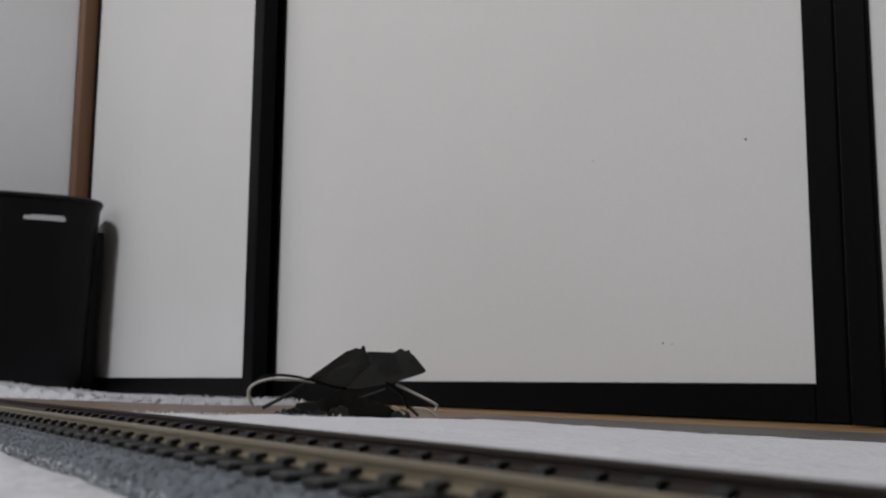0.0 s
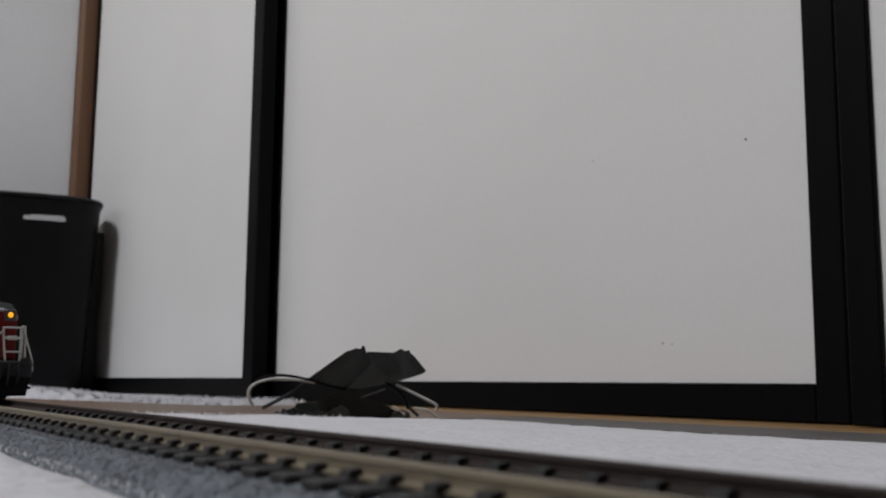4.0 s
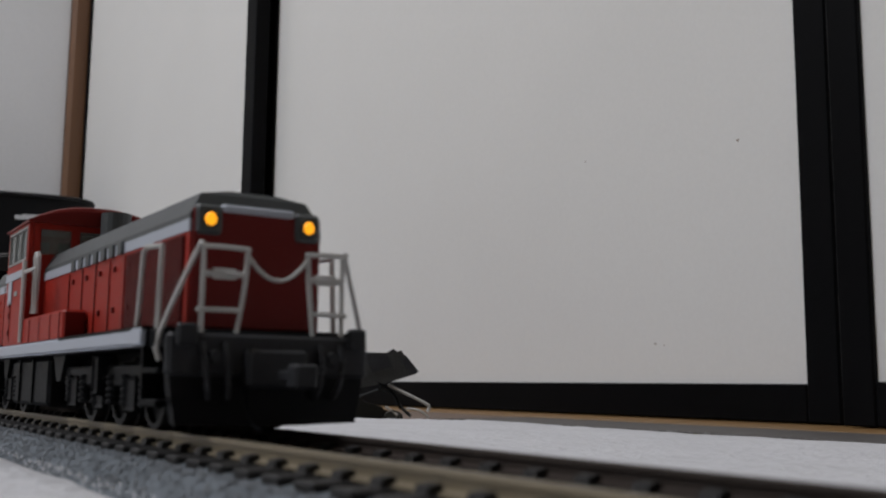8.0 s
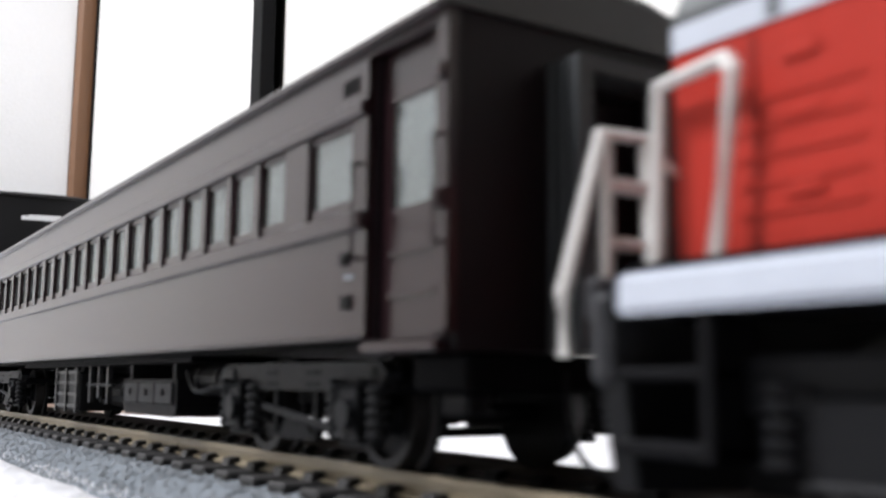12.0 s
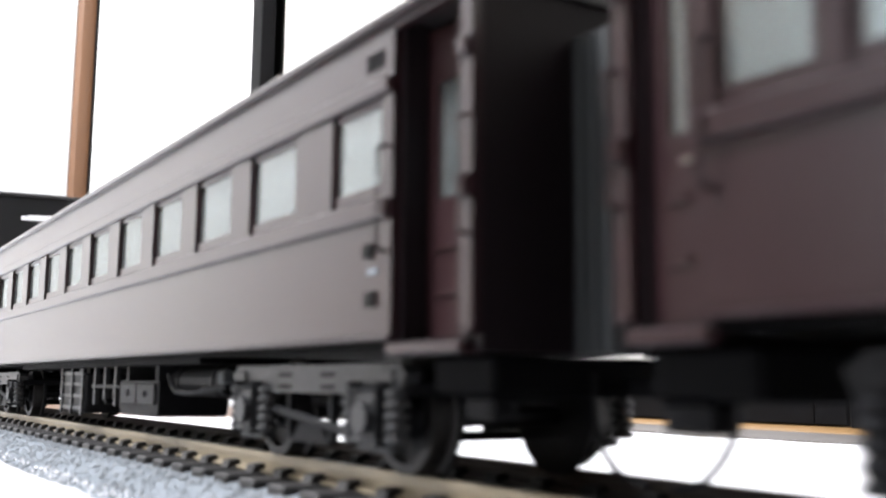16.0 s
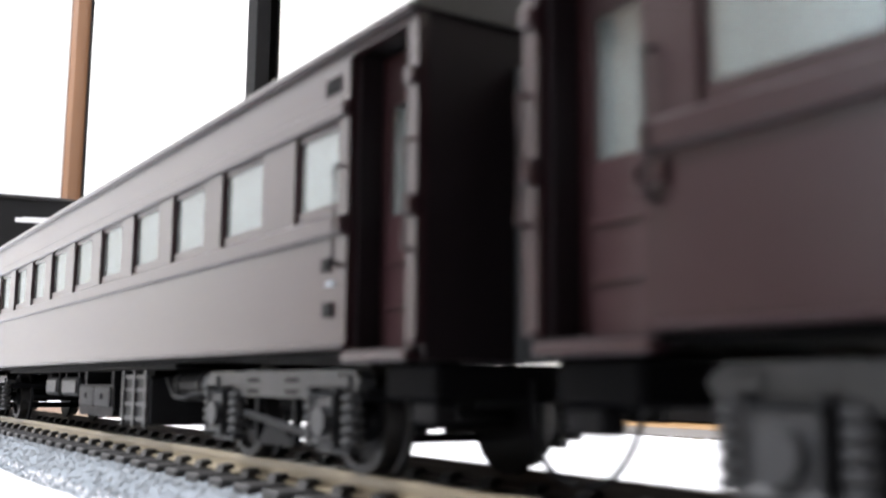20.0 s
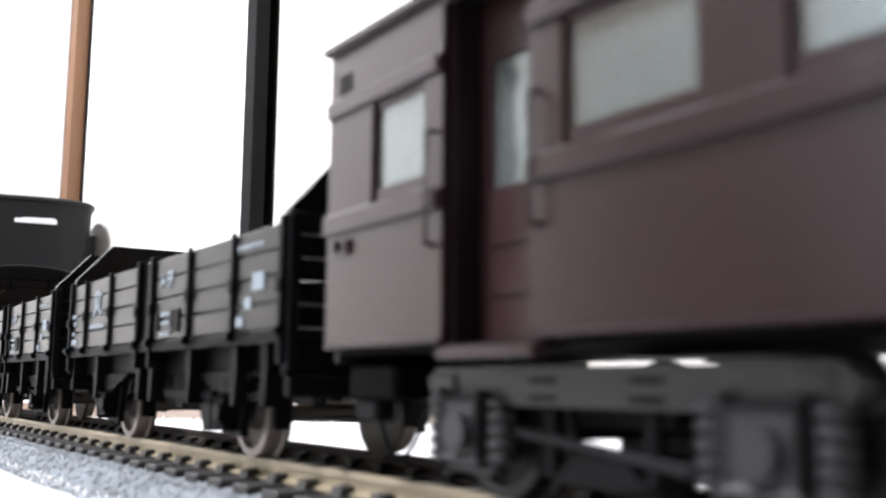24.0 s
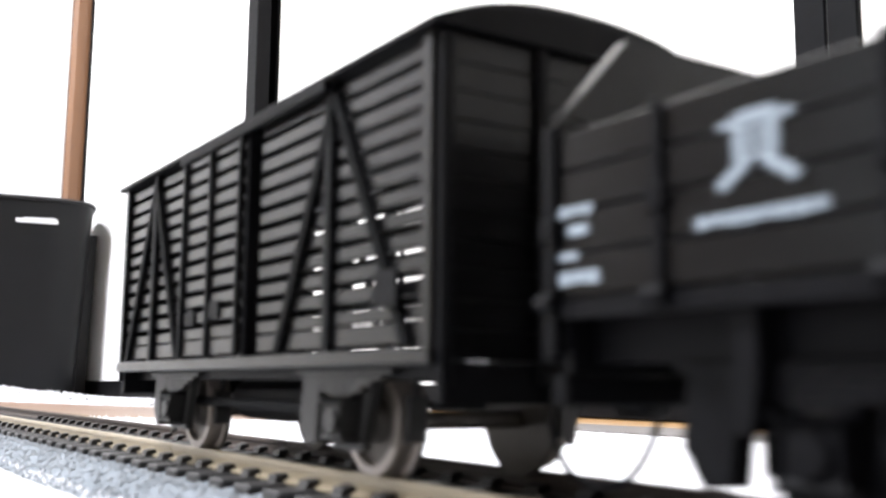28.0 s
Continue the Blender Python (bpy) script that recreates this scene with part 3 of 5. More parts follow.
def tank_gear(c, a, b):
    """An air tank hung high under the floor."""
    y = -10.6
    tank = part("air_tank", rod(B(), (a + 1.0, y, 8.6), (b - 1.0, y, 8.6), 2.1, 14), CHASSIS, c, "black air tank")
    for x in (a + 3.5, b - 4.2):
        part("tank_strap", rod(B(), (x, y, 8.6), (x + 0.7, y, 8.6), 2.3, 14), CHASSIS_GREY, tank)
    bm = tube(B(), smooth_line([(a + 1, -13.0, 9.6), (a + 4, -13.2, 7.4), ((a + b) / 2, -13.2, 7.0), (b - 3, -13.2, 7.6), (b + 2.5, -13.0, 8.0)], 4), 0.35)
    part("pipe", bm, CHASSIS_GREY, c)
    part("valve", box(B(), b + 1.2, b + 3.0, -13.8, -12.2, 8.2, 10.1, 0.3), VALVE, c, "small pale valve")


def chest_gear(c, a, b):
    """A shallow chest hung high under the floor."""
    chest = part("equipment_chest", box(B(), a, b, -13.4, -4.0, 6.4, 10.0, 0.4), CHASSIS_GREY, c, "black equipment chest")
    part("chest_lid", box(B(), a + 1.0, b - 1.0, -13.7, -13.4, 7.0, 9.4, 0.12), BOGIE, chest)
    for x in (a + 1.0, b - 2.0):
        part("hanger", box(B(), x, x + 1.0, -13.0, -5.0, 10.0, 10.9), CHASSIS, chest)
    part("pipe", rod(B(), (a - 2.5, -12.4, 7.8), (a, -12.4, 7.8), 0.4, 6), BOGIE, chest)


GEAR = {"chest": chest_gear, "rack": rack_gear, "box": box_gear, "stay": stay_gear, "tank": tank_gear}
GEAR_A = [("tank", 57, 72), ("box", 73, 99.5), ("stay", 109, 126), ("rack", 132, 151)]
GEAR_B = [("tank", 62, 83.5), ("box", 84.6, 105), ("stay", 107.5, 126), ("rack", 131, 149.5)]
GEAR_C = [("tank", 58, 74), ("rack", 81, 95), ("box", 98, 120.5), ("chest", 123.5, 136.5), ("chest", 139.5, 150)]


def coach(name, label, length, windows, doors, gear, narrow=False, recess=3.4, door_paint=MAROON, plates=None):
    """A passenger coach. windows, doors: stretches measured from the front end, the same on both sides."""
    c = thing(name, label, "model coach", group="coaches of the train")
    half = length / 2
    win = [(half - b, half - a) for a, b in windows]
    dr = [(half - b, half - a) for a, b in doors]
    for w in (-1, 1):
        y = w * HALF_W
        part("side", side_wall(half, w, win, dr), BROWN, c, "dark brown painted side")
        spans, x = [], -half
        for a, b in sorted(dr):
            spans.append((x, a))
            x = b
        spans.append((x, half))
        for a, b in spans:
            if b - a < 1:
                continue
            for z0, z1, d, nm in ((22.9, 24.9, 0.7, "sill_band"), (34.3, 36.0, 0.6, "header_band"), (12.2, 12.8, 0.25, "bottom_edge")):
                lo, hi = sorted((y - w * 0.1, y + w * d))
                part(nm, box(B(), a + 0.05, b - 0.05, lo, hi, z0, z1, 0.24), BROWN, c, "raised brown belt rail" if d > 0.3 else "")
        lo, hi = sorted((y - w * 0.3, y + w * 1.0))
        part("gutter", box(B(), -half, half, lo, hi, 40.7, 41.5, 0.2), BROWN, c, "thin rain gutter")
        for a, b in win:
            lo, hi = sorted((y - w * 1.0, y - w * 0.35))
            bm = sheet(B(), "y", (a, b), (25.0, 34.2), [(a + 0.5, b - 0.5, 26.3, 33.6)], lo, hi)
            f = part("window", bm, BROWN, c, "narrow window" if narrow else "square window")
            lo, hi = sorted((y - w * 0.78, y - w * 0.62))
            part("pane", box(B(), a + 0.5, b - 0.5, lo, hi, 25.5, 33.7), PANE, f, "clear greenish pane").visible_shadow = False
        for a, b in dr:
            lo, hi = sorted((y - w * (recess + 0.8), y - w * recess))
            bm = sheet(B(), "y", (a, b), (12.2, 40.0), [(a + 2.2, b - 2.2, 24.5, 35.0)], lo, hi)
            d = part("door", bm, door_paint, c, "recessed maroon door" if door_paint is MAROON else "dark brown door")
            for z in (16.0, 20.0):
                l2, h2 = sorted((y - w * recess, y - w * (recess - 0.3)))
                part("door_ridge", box(B(), a + 2.0, b - 2.0, l2, h2, z, z + 0.5), door_paint, d)
            lo, hi = sorted((y - w * (recess + 0.5), y - w * (recess + 0.3)))
            part("pane", box(B(), a + 2.1, b - 2.1, lo, hi, 24.4, 35.1), PANE, d).visible_shadow = False
            rod_bm = rod(B(), (b - 2.0, y - w * recess, 22.6), (b - 2.0, y - w * (recess - 0.4), 22.6), 0.2)
            part("door_handle", rod_bm, TREAD, d, "tiny bright handle")
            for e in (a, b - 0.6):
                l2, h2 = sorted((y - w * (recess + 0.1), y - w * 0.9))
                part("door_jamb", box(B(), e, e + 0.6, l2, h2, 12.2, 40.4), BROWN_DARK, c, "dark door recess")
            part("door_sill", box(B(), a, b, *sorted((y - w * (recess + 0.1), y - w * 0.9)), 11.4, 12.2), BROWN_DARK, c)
            part("step", box(B(), a - 0.4, b + 0.4, *sorted((y - w * 1.5, y + w * 0.3)), 10.9, 11.9, 0.2), BROWN, c)
            for e, o in ((a, -1), (b, 1)):
                bm = tube(B(), [(e + o * 1.0, y, 20.0), (e + o * 1.0, y + w * 0.9, 20.2), (e + o * 1.0, y + w * 0.9, 29.3), (e + o * 1.0, y, 29.5)], 0.22)
                part("handrail", bm, BROWN if e + o > half - 3 or e + o < 3 - half else BROWN_DARK, c, "thin dark handrail")
        # number plates and small marks, as plain bars
        for e in (doors[0][1] + 1.4, ):
            for k in range(3):
                part("nameplate", box(B(), half - e - 3.4 + k * 1.15, half - e - 2.6 + k * 1.15, *sorted((y, y + w * 0.12)), 37.0, 38.6), CHASSIS, c, "small dark plate")
            part("sign_bracket", box(B(), half - e - 3.2, half - e - 1.6, *sorted((y, y + w * 0.3)), 19.6, 20.9), CHASSIS, c)
            part("card_holder", box(B(), half - e - 2.9, half - e - 1.0, *sorted((y, y + w * 0.25)), 15.2, 16.6), CHASSIS, c)
            bm = box(B(), half - e - 2.4, half - e - 0.9, *sorted((y, y + w * 0.15)), 18.2, 18.6)
            part("marking", bm, MARK, c, "tiny white lettering as bars")
        # a framed plate over the rear window and an open card bracket under the belt rail
        if plates is not None:
            for e in (-1.15, 0.1):
                part("nameplate", box(B(), plates + e, plates + e + 1.05, *sorted((y, y + w * 0.14)), 36.6, 38.3), CHASSIS_GREY, c, "small dark plate")
            bm = box(B(), plates - 1.2, plates + 1.5, *sorted((y, y + w * 0.5)), 20.9, 21.2)
            for e in (-1.2, 1.1):
                box(bm, plates + e, plates + e + 0.4, *sorted((y, y + w * 0.5)), 21.2, 22.3)
            part("card_bracket", bm, BROWN, c, "small open card bracket")
    for d in (-1, 1):
        x = d * half
        lo, hi = sorted((x - d * 1.0, x))
        bm = sheet(B(), "x", (-HALF_W + 1.05, HALF_W - 1.05), (11.0, 41.0), [(-4.6, 4.6, 10.0, 35.5)], lo, hi)
        part("end_wall", bm, BROWN_DARK, c, "very dark brown end wall")
        bm = prism(B(), [(-HALF_W, 41.05), (-12, 44.6), (-6, 46.3), (0, 46.8), (6, 46.3), (12, 44.6), (HALF_W, 41.05)], "x", lo, hi)
        part("end_arch", bm, BROWN_DARK, c)
        part("end_door", box(B(), *sorted((x - d * 1.6, x - d * 0.9)), -4.6, 4.6, 11.2, 35.4), BROWN_DARK, c, "dark gangway door")
        a = min(x + d * 0.1, x + d * 4.6)
        for k in range(3):
            g = a + k * 1.55
            bm = sheet(B(), "x", (-6.4, 6.4), (11.0, 37.4), [(-4.9, 4.9, 10.0, 36.0)], g, g + 1.2)
            part("bellows_frame", bm, DIAPHRAGM, c, "grey gangway bellows frame")
        part("end_sill", box(B(), *sorted((x - d * 9.0, x - d * 0.4)), -14.2, 14.2, 7.6, 10.9, 0.4), UNDER, c, "black end sill")
        for y in (-12.6, 12.6):
            part("end_step", box(B(), *sorted((x - d * 5.0, x - d * 1.0)), y - 1.2, y + 1.2, 5.6, 7.6, 0.3), CHASSIS, c)
        coupler(c, x, d)
    part("roof", roof_mesh("roof", COACHROOF, half + 0.6, HALF_W + 0.7, 41.4, 47.6), COACHROOF, c, "dark grey arched roof", smooth=False)
    for k in range(7):
        bm = box(B(), -2.2, 2.2, -1.6, 1.6, 0, 2.0, 0.5)
        for v in bm.verts:
            v.co += Vector((half - 6 - k * (length - 12) / 6, 0, 47.2))
        part("ventilator", bm, COACHROOF, c)
    part("floor_pan", box(B(), -half + 1, half - 1, -15.4, 15.4, 11.7, 12.2), UNDER, c)
    part("floor_beam", box(B(), -half + 64, half - 64, -15.0, 15.0, 10.9, 11.65), UNDER, c)
    for y in (-6, 6):
        part("underframe_beam", box(B(), -half + 64, half - 64, y - 0.8, y + 0.8, 9.8, 10.85), UNDER, c)
    # equipment under the floor
    for kind, a, b in gear:
        GEAR[kind](c, half - b, half - a)
    for d in (-1, 1):
        coach_bogie(c, d * (half - 34.5), CHASSIS_GREY if narrow else BOGIE)
    return c


NARROW = [(16.4, 26.0)] + [(31.8 + 8.75 * k, 38.8 + 8.75 * k) for k in range(23)]
WIDE = [(14.3, 24.1)] + [(32.6 + 18.4 * k, 45.0 + 18.4 * k) for k in range(11)]
BRAKE = [(14.3, 24.1)] + [(32.6 + 18.4 * k, 45.0 + 18.4 * k) for k in range(10)] + [(228.2, 237.0)]
coach_a = coach("passenger_coach", "dark brown passenger coach with rows of narrow windows", 239.6, NARROW, [(1.6, 13.4), (232.4, 238.2)], GEAR_A, True, 1.4, BROWN)
lower(coach_a.children_recursive, 0.94)
coach_b = coach("passenger_coach", "dark brown passenger coach with square windows", 245.4, WIDE, [(1.6, 12.3), (233.4, 243.8)], GEAR_B, plates=-110.2)
coach_c = coach("brake_coach", "dark brown brake coach with a guard's compartment at its end", 245.4, BRAKE, [(1.6, 12.3), (214.0, 225.4)], GEAR_C, plates=-119.6)


# ---- the diesel locomotive ----
def diesel():
    c = thing("diesel_locomotive", "red diesel shunting locomotive with white handrails and lit headlamps", "model locomotive")
    # frame and walkway
    part("frame", box(B(), -75, 87, -16.8, 16.8, 12.4, 15.0, 0.3), CHASSIS, c, "black frame")
    for w in (-1, 1):
        part("side_sill", box(B(), -73.4, 79.4, *sorted((w * 16.9, w * 17.6)), 12.6, 15.3, 0.5), STRIPE, c, "pale blue-white stripe along the frame")
        part("sill_end", box(B(), 74.2, 79.6, *sorted((w * 17.65, w * 18.0)), 12.7, 15.2, 0.2), STRIPE, c)

    def hood(x0, x1, wa, wb):
        """A long engine cover: red sides, a pale line and a chamfered grey top."""
        bm = B()
        prism(bm, [(x0, -wa), (x1, -wb), (x1, wb), (x0, wa)], "z", 15.0, 29.7)
        body = part("hood", bm, RED, c, "red painted hood")
        bm = B()
        prism(bm, [(x0, -wa - 0.15), (x1, -wb - 0.15), (x1, wb + 0.15), (x0, wa + 0.15)], "z", 29.7, 31.5)
        part("hood_line", bm, STRIPE, body, "pale line under the hood top")
        bm = B()
        lo = [bm.verts.new(v) for v in ((x0, -wa, 31.5), (x1, -wb, 31.5), (x1, wb, 31.5), (x0, wa, 31.5))]
        mid = [bm.verts.new(v) for v in ((x0, -wa, 32.4), (x1 - 0.2, -wb, 32.4), (x1 - 0.2, wb, 32.4), (x0, wa, 32.4))]
        up = [bm.verts.new(v) for v in ((x0, -wa + 2.1, 35.8), (x1 - 1.4, -wb + 2.1, 35.8), (x1 - 1.4, wb - 2.1, 35.8), (x0, wa - 2.1, 35.8))]
        top = [bm.verts.new(v) for v in ((x0, -4, 36.6), (x1 - 2.0, -4, 36.6), (x1 - 2.0, 4, 36.6), (x0, 4, 36.6))]
        for a, b in ((lo, mid), (mid, up), (up, top)):
            for k in range(4):
                bm.faces.new((a[k], a[(k + 1) % 4], b[(k + 1) % 4], b[k]))
        bm.faces.new(top)
        bm.faces.new(lo[::-1])
        part("hood_top", bm, GREYROOF, body, "grey chamfered hood top")
        return body

    long_hood = hood(-16.2, 81.2, 12.2, 11.4)
    short_hood = hood(-71.5, -39.6, 13.6, 13.6)
    # louvres, door lines and hinges on the hood sides
    for w in (-1, 1):
        for k in range(7):
            a = 8.0 + k * 5.8
            bm = box(B(), a + 1.4, a + 4.2, *sorted((w * 11.9, w * 12.45)), 29.5, 31.7, 0.1)
            part("hood_latch", bm, GREYROOF, long_hood, "grey gap in the pale line")
        for x in (7.6, 18, 28, 38, 47.0):
            y = w * (12.2 - 0.8 * (x + 16) / 98.4)
            bm = box(B(), x - 0.2, x + 0.2, *sorted((y, y + w * 0.22)), 16.0, 29.2)
            part("door_seam", bm, RED_DARK, long_hood, "door seam")
            for z in (19.5, 26.8):
                part("hinge", box(B(), x + 3.0, x + 4.0, *sorted((y, y + w * 0.45)), z, z + 1.0, 0.1), RED_DARK, long_hood)
        bm = box(B(), 47.4, 48.1, *sorted((w * 11.5, w * 11.95)), 15.2, 29.2)
        part("grille_post", bm, RED, long_hood, "red upright strip")
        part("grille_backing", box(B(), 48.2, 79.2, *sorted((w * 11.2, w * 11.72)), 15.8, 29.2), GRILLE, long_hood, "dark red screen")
        for k in range(25):
            part("grille_slat", box(B(), 49.2 + k * 1.2, 49.6 + k * 1.2, *sorted((w * 11.6, w * 11.84)), 16.0, 29.0), RED_DARK, long_hood)
        for x in (-63.0, -53.5):
            for z in (19.0, 23.5, 27.0):
                part("hinge", box(B(), x, x + 2.6, *sorted((w * 13.6, w * 13.85)), z, z + 0.8, 0.1), RED, short_hood)
            part("door_seam", box(B(), x - 2.2, x - 1.9, *sorted((w * 13.6, w * 13.72)), 15.8, 29.2), RED_DARK, short_hood, "door seam")
        part("side_box", box(B(), -15.8, 23.2, *sorted((w * 12.0, w * 16.7)), 15.05, 21.0, 0.5), RED, c, "red equipment box on the walkway")
        # thin plate whose darker red stands in for shade on the box's front end
        part("box_end", box(B(), 23.2, 23.6, *sorted((w * 12.4, w * 16.4)), 15.6, 20.6, 0.15), RED_DARK, c, "box end with its shade painted dark red")
        part("walkway", box(B(), 23.7, 79.2, *sorted((w * 12.4, w * 17.5)), 14.7, 15.5), CHASSIS, c, "black walkway")
        for k in range(5):
            part("louvre", box(B(), -66.4, -58.0, *sorted((w * 13.6, w * 13.74)), 18.2 + k * 1.7, 18.6 + k * 1.7), RED, short_hood)
        for x in (-8, 2, 12, 20):
            part("box_seam", box(B(), x, x + 0.35, *sorted((w * 16.7, w * 16.85)), 15.6, 20.6), RED_DARK, c)
        for k in range(3):
            part("hood_latch", box(B(), -64 + k * 8.0, -62.8 + k * 8.0, *sorted((w * 13.4, w * 13.8)), 29.8, 31.5, 0.1), GREYROOF, short_hood)
        part("walkway", box(B(), -73.0, -40.0, *sorted((w * 13.7, w * 16.8)), 15.0, 15.8), CHASSIS, c, "black walkway")

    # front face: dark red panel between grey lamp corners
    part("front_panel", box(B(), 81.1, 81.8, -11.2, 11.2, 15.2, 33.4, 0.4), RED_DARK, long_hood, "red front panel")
    for y in (-8.6, 8.6):
        bm = box(B(), 80.0, 82.4, y - 2.2, y + 2.2, 29.2, 33.8, 0.5)
        h = part("lamp_housing", bm, GREYROOF, long_hood, "grey headlamp housing")
        bm = rod(B(), (82.3, y, 31.5), (82.8, y, 31.5), 1.5, 16)
        part("lamp_rim", bm, WHEEL, h)
        part("headlamp", rod(B(), (82.6, y, 31.5), (83.2, y, 31.5), 1.15, 16, 0.8), LAMP, h, "glowing amber headlamp")
    part("front_brow", box(B(), 79.6, 82.0, -6.4, 6.4, 32.6, 34.1, 0.4), STRIPE, long_hood, "pale line over the front panel")

    # cab with true window openings
    cab = part("cab", box(B(), -39.4, -16.4, -15.2, 15.2, 15.05, 15.9), RED, c, "red driver's cab")
    for w in (-1, 1):
        y0, y1 = sorted((w * 15.3, w * 16.3))
        bm = sheet(B(), "y", (-39.6, -16.2), (15.05, 43.4), [(-38.2, -17.6, 34.4, 42.2)], y0, y1)
        part("cab_side", bm, RED, cab, "red cab side")
        bm = sheet(B(), "y", (-38.2, -17.6), (34.4, 42.2), [(-37.8, -31.2, 34.9, 41.8), (-30.8, -24.7, 34.9, 41.8), (-24.3, -18.0, 34.9, 41.8)], *sorted((w * 15.5, w * 16.45)))
        f = part("cab_window", bm, WINDOW_GREY, cab, "grey framed sliding cab window")
        part("pane", box(B(), -37.6, -18.2, *sorted((w * 15.85, w * 16.05)), 35.0, 41.6), CAB_GLASS, f).visible_shadow = False
        bm = box(B(), -39.6, -16.2, *sorted((w * 16.3, w * 16.6)), 30.7, 32.6, 0.1)
        box(bm, -35.9, -31.9, *sorted((w * 16.3, w * 16.6)), 25.1, 30.7, 0.1)
        box(bm, -20.3, -17.4, *sorted((w * 16.3, w * 16.6)), 25.1, 30.7, 0.1)
        part("cab_stripe", bm, STRIPE, cab, "pale stripe with two drops")
        bm = box(B(), -29.5, -25.6, *sorted((w * 16.3, w * 16.45)), 26.9, 28.0)
        part("number_bar", bm, WINDOW_GREY, cab, "number plate as a plain bar")
        for z in (18.0, 22.0, 24.5):
            part("hinge", box(B(), -34.0, -33.2, *sorted((w * 16.3, w * 16.7)), z, z + 1.2), RED_DARK, cab)
        part("cab_seam", box(B(), -33.4, -33.0, *sorted((w * 16.3, w * 16.45)), 16.4, 31.4), RED_DARK, cab)
    for x in (-39.6, -17.2):
        bm = sheet(B(), "x", (-15.2, 15.2), (16.7, 42.2), [(-13.6, -6.4, 35.8, 41.6), (-4.4, 4.4, 35.8, 41.6), (6.4, 13.6, 35.8, 41.6)], x, x + 1.0)
        part("cab_front", bm, RED, cab, "red cab front with windows")
        bm = prism(B(), [(-15.2, 42.2), (15.2, 42.2), (15.2, 43.4), (10, 45.4), (0, 46.2), (-10, 45.4), (-15.2, 43.4)], "x", x, x + 1.0)
        part("cab_arch", bm, RED, cab)
        for y in (-10, 0, 10):
            part("pane", box(B(), x + 0.4, x + 0.6, y - 4.6, y + 4.6, 35.6, 41.8), CAB_GLASS, cab).visible_shadow = False
    part("cab_roof", roof_mesh("cab_roof", RED_DARK, 13.0, 16.8, 43.4, 47.6, 1.5), RED_DARK, cab, "red arched cab roof", at=(-28, 0, 0))
    part("exhaust_pipe", rod(B(), (-11.8, 3.0, 35.5), (-11.8, 3.0, 45.8), 3.6, 18), GREYROOF, c, "round grey exhaust pipe")
    part("exhaust_base", rod(B(), (-11.8, 3.0, 35.3), (-11.8, 3.0, 38.0), 4.4, 18), GREYROOF, c)
    bm = rod(B(), (-3.5, 6, 36), (-3.5, 6, 40), 0.5)
    rod(bm, (-3.5, 6, 39.5), (1.5, 6, 40.4), 0.9, 8, 1.3)
    part("horn", bm, BRASS, c, "small brass horn")

    # handrails
    def rail(pts, r=0.42, label="white handrail"):
        part("handrail", tube(B(), smooth_line(pts, 3) if len(pts) > 6 else pts, r), WHITE, c, label)

    for w in (-1, 1):
        rail([(86.0, w * 17.0, 10.4), (86.0, w * 17.2, 14.0), (88.4, w * 12.6, 26.0), (89.4, w * 11.8, 26.5), (89.8, w * 5.6, 26.4), (89.8, w * 5.1, 25.8), (89.8, w * 5.6, 20.0), (89.4, w * 6.4, 14.4)], 0.42)
        rail([(88.8, w * 11.8, 14.4), (88.8, w * 11.8, 26.3)], 0.42)
        rail([(88.8, w * 12.6, 17.6), (89.6, w * 6.0, 17.6)], 0.42)
        rail([(88.8, w * 11.8, 22.7), (89.6, w * 5.4, 22.7)], 0.5)
        rail([(69.6, w * 15.6, 15.0), (71.4, w * 15.6, 27.0), (72.4, w * 15.4, 27.8), (79.0, w * 15.0, 27.4), (79.4, w * 15.4, 15.0)], 0.5)
        rail([(-15.6, w * 17.0, 15.8), (-15.6, w * 17.0, 34.0)], 0.55)
        rail([(-5.6, w * 16.6, 21.6), (-5.6, w * 16.6, 33.4), (-5.1, w * 16.6, 34.4), (-3.6, w * 16.6, 34.4), (-2.9, w * 16.6, 33.4), (-2.9, w * 16.6, 21.6)], 0.6)
        rail([(-15.6, w * 16.9, 31.4), (-2.9, w * 16.6, 31.4)], 0.45)
        rail([(-79.6, w * 16.4, 10.2), (-79.8, w * 16.4, 14.6), (-78.6, w * 13.6, 26.0), (-78.6, w * 9.0, 26.2), (-78.4, w * 8.6, 14.6)], 0.55)
        rail([(-78.6, w * 13.2, 14.6), (-78.6, w * 13.2, 26.0)], 0.5)
        rail([(-78.6, w * 13.2, 22.4), (-78.6, w * 9.0, 22.4)], 0.6)
        rail([(-78.6, w * 13.2, 18.2), (-78.6, w * 9.0, 18.2)], 0.5)
    rail([(89.8, y, 25.6 - 3.4 * (1 - (y / 5.1) ** 2)) for y in (-5.1, -3.6, -1.8, 0, 1.8, 3.6, 5.1)], 0.35, "white safety chain")
    rail([(-78.6, y, 25.8 - 3.2 * (1 - (y / 8.6) ** 2)) for y in (-8.6, -6, -3, 0, 3, 6, 8.6)], 0.35, "white safety chain")
    for y in (-10.0, 10.0):
        part("marker_plate", box(B(), 89.1, 89.5, y * 0.86 - 1.9, y * 0.86 + 1.9, 21.9, 23.5, 0.15), WHITE, c)
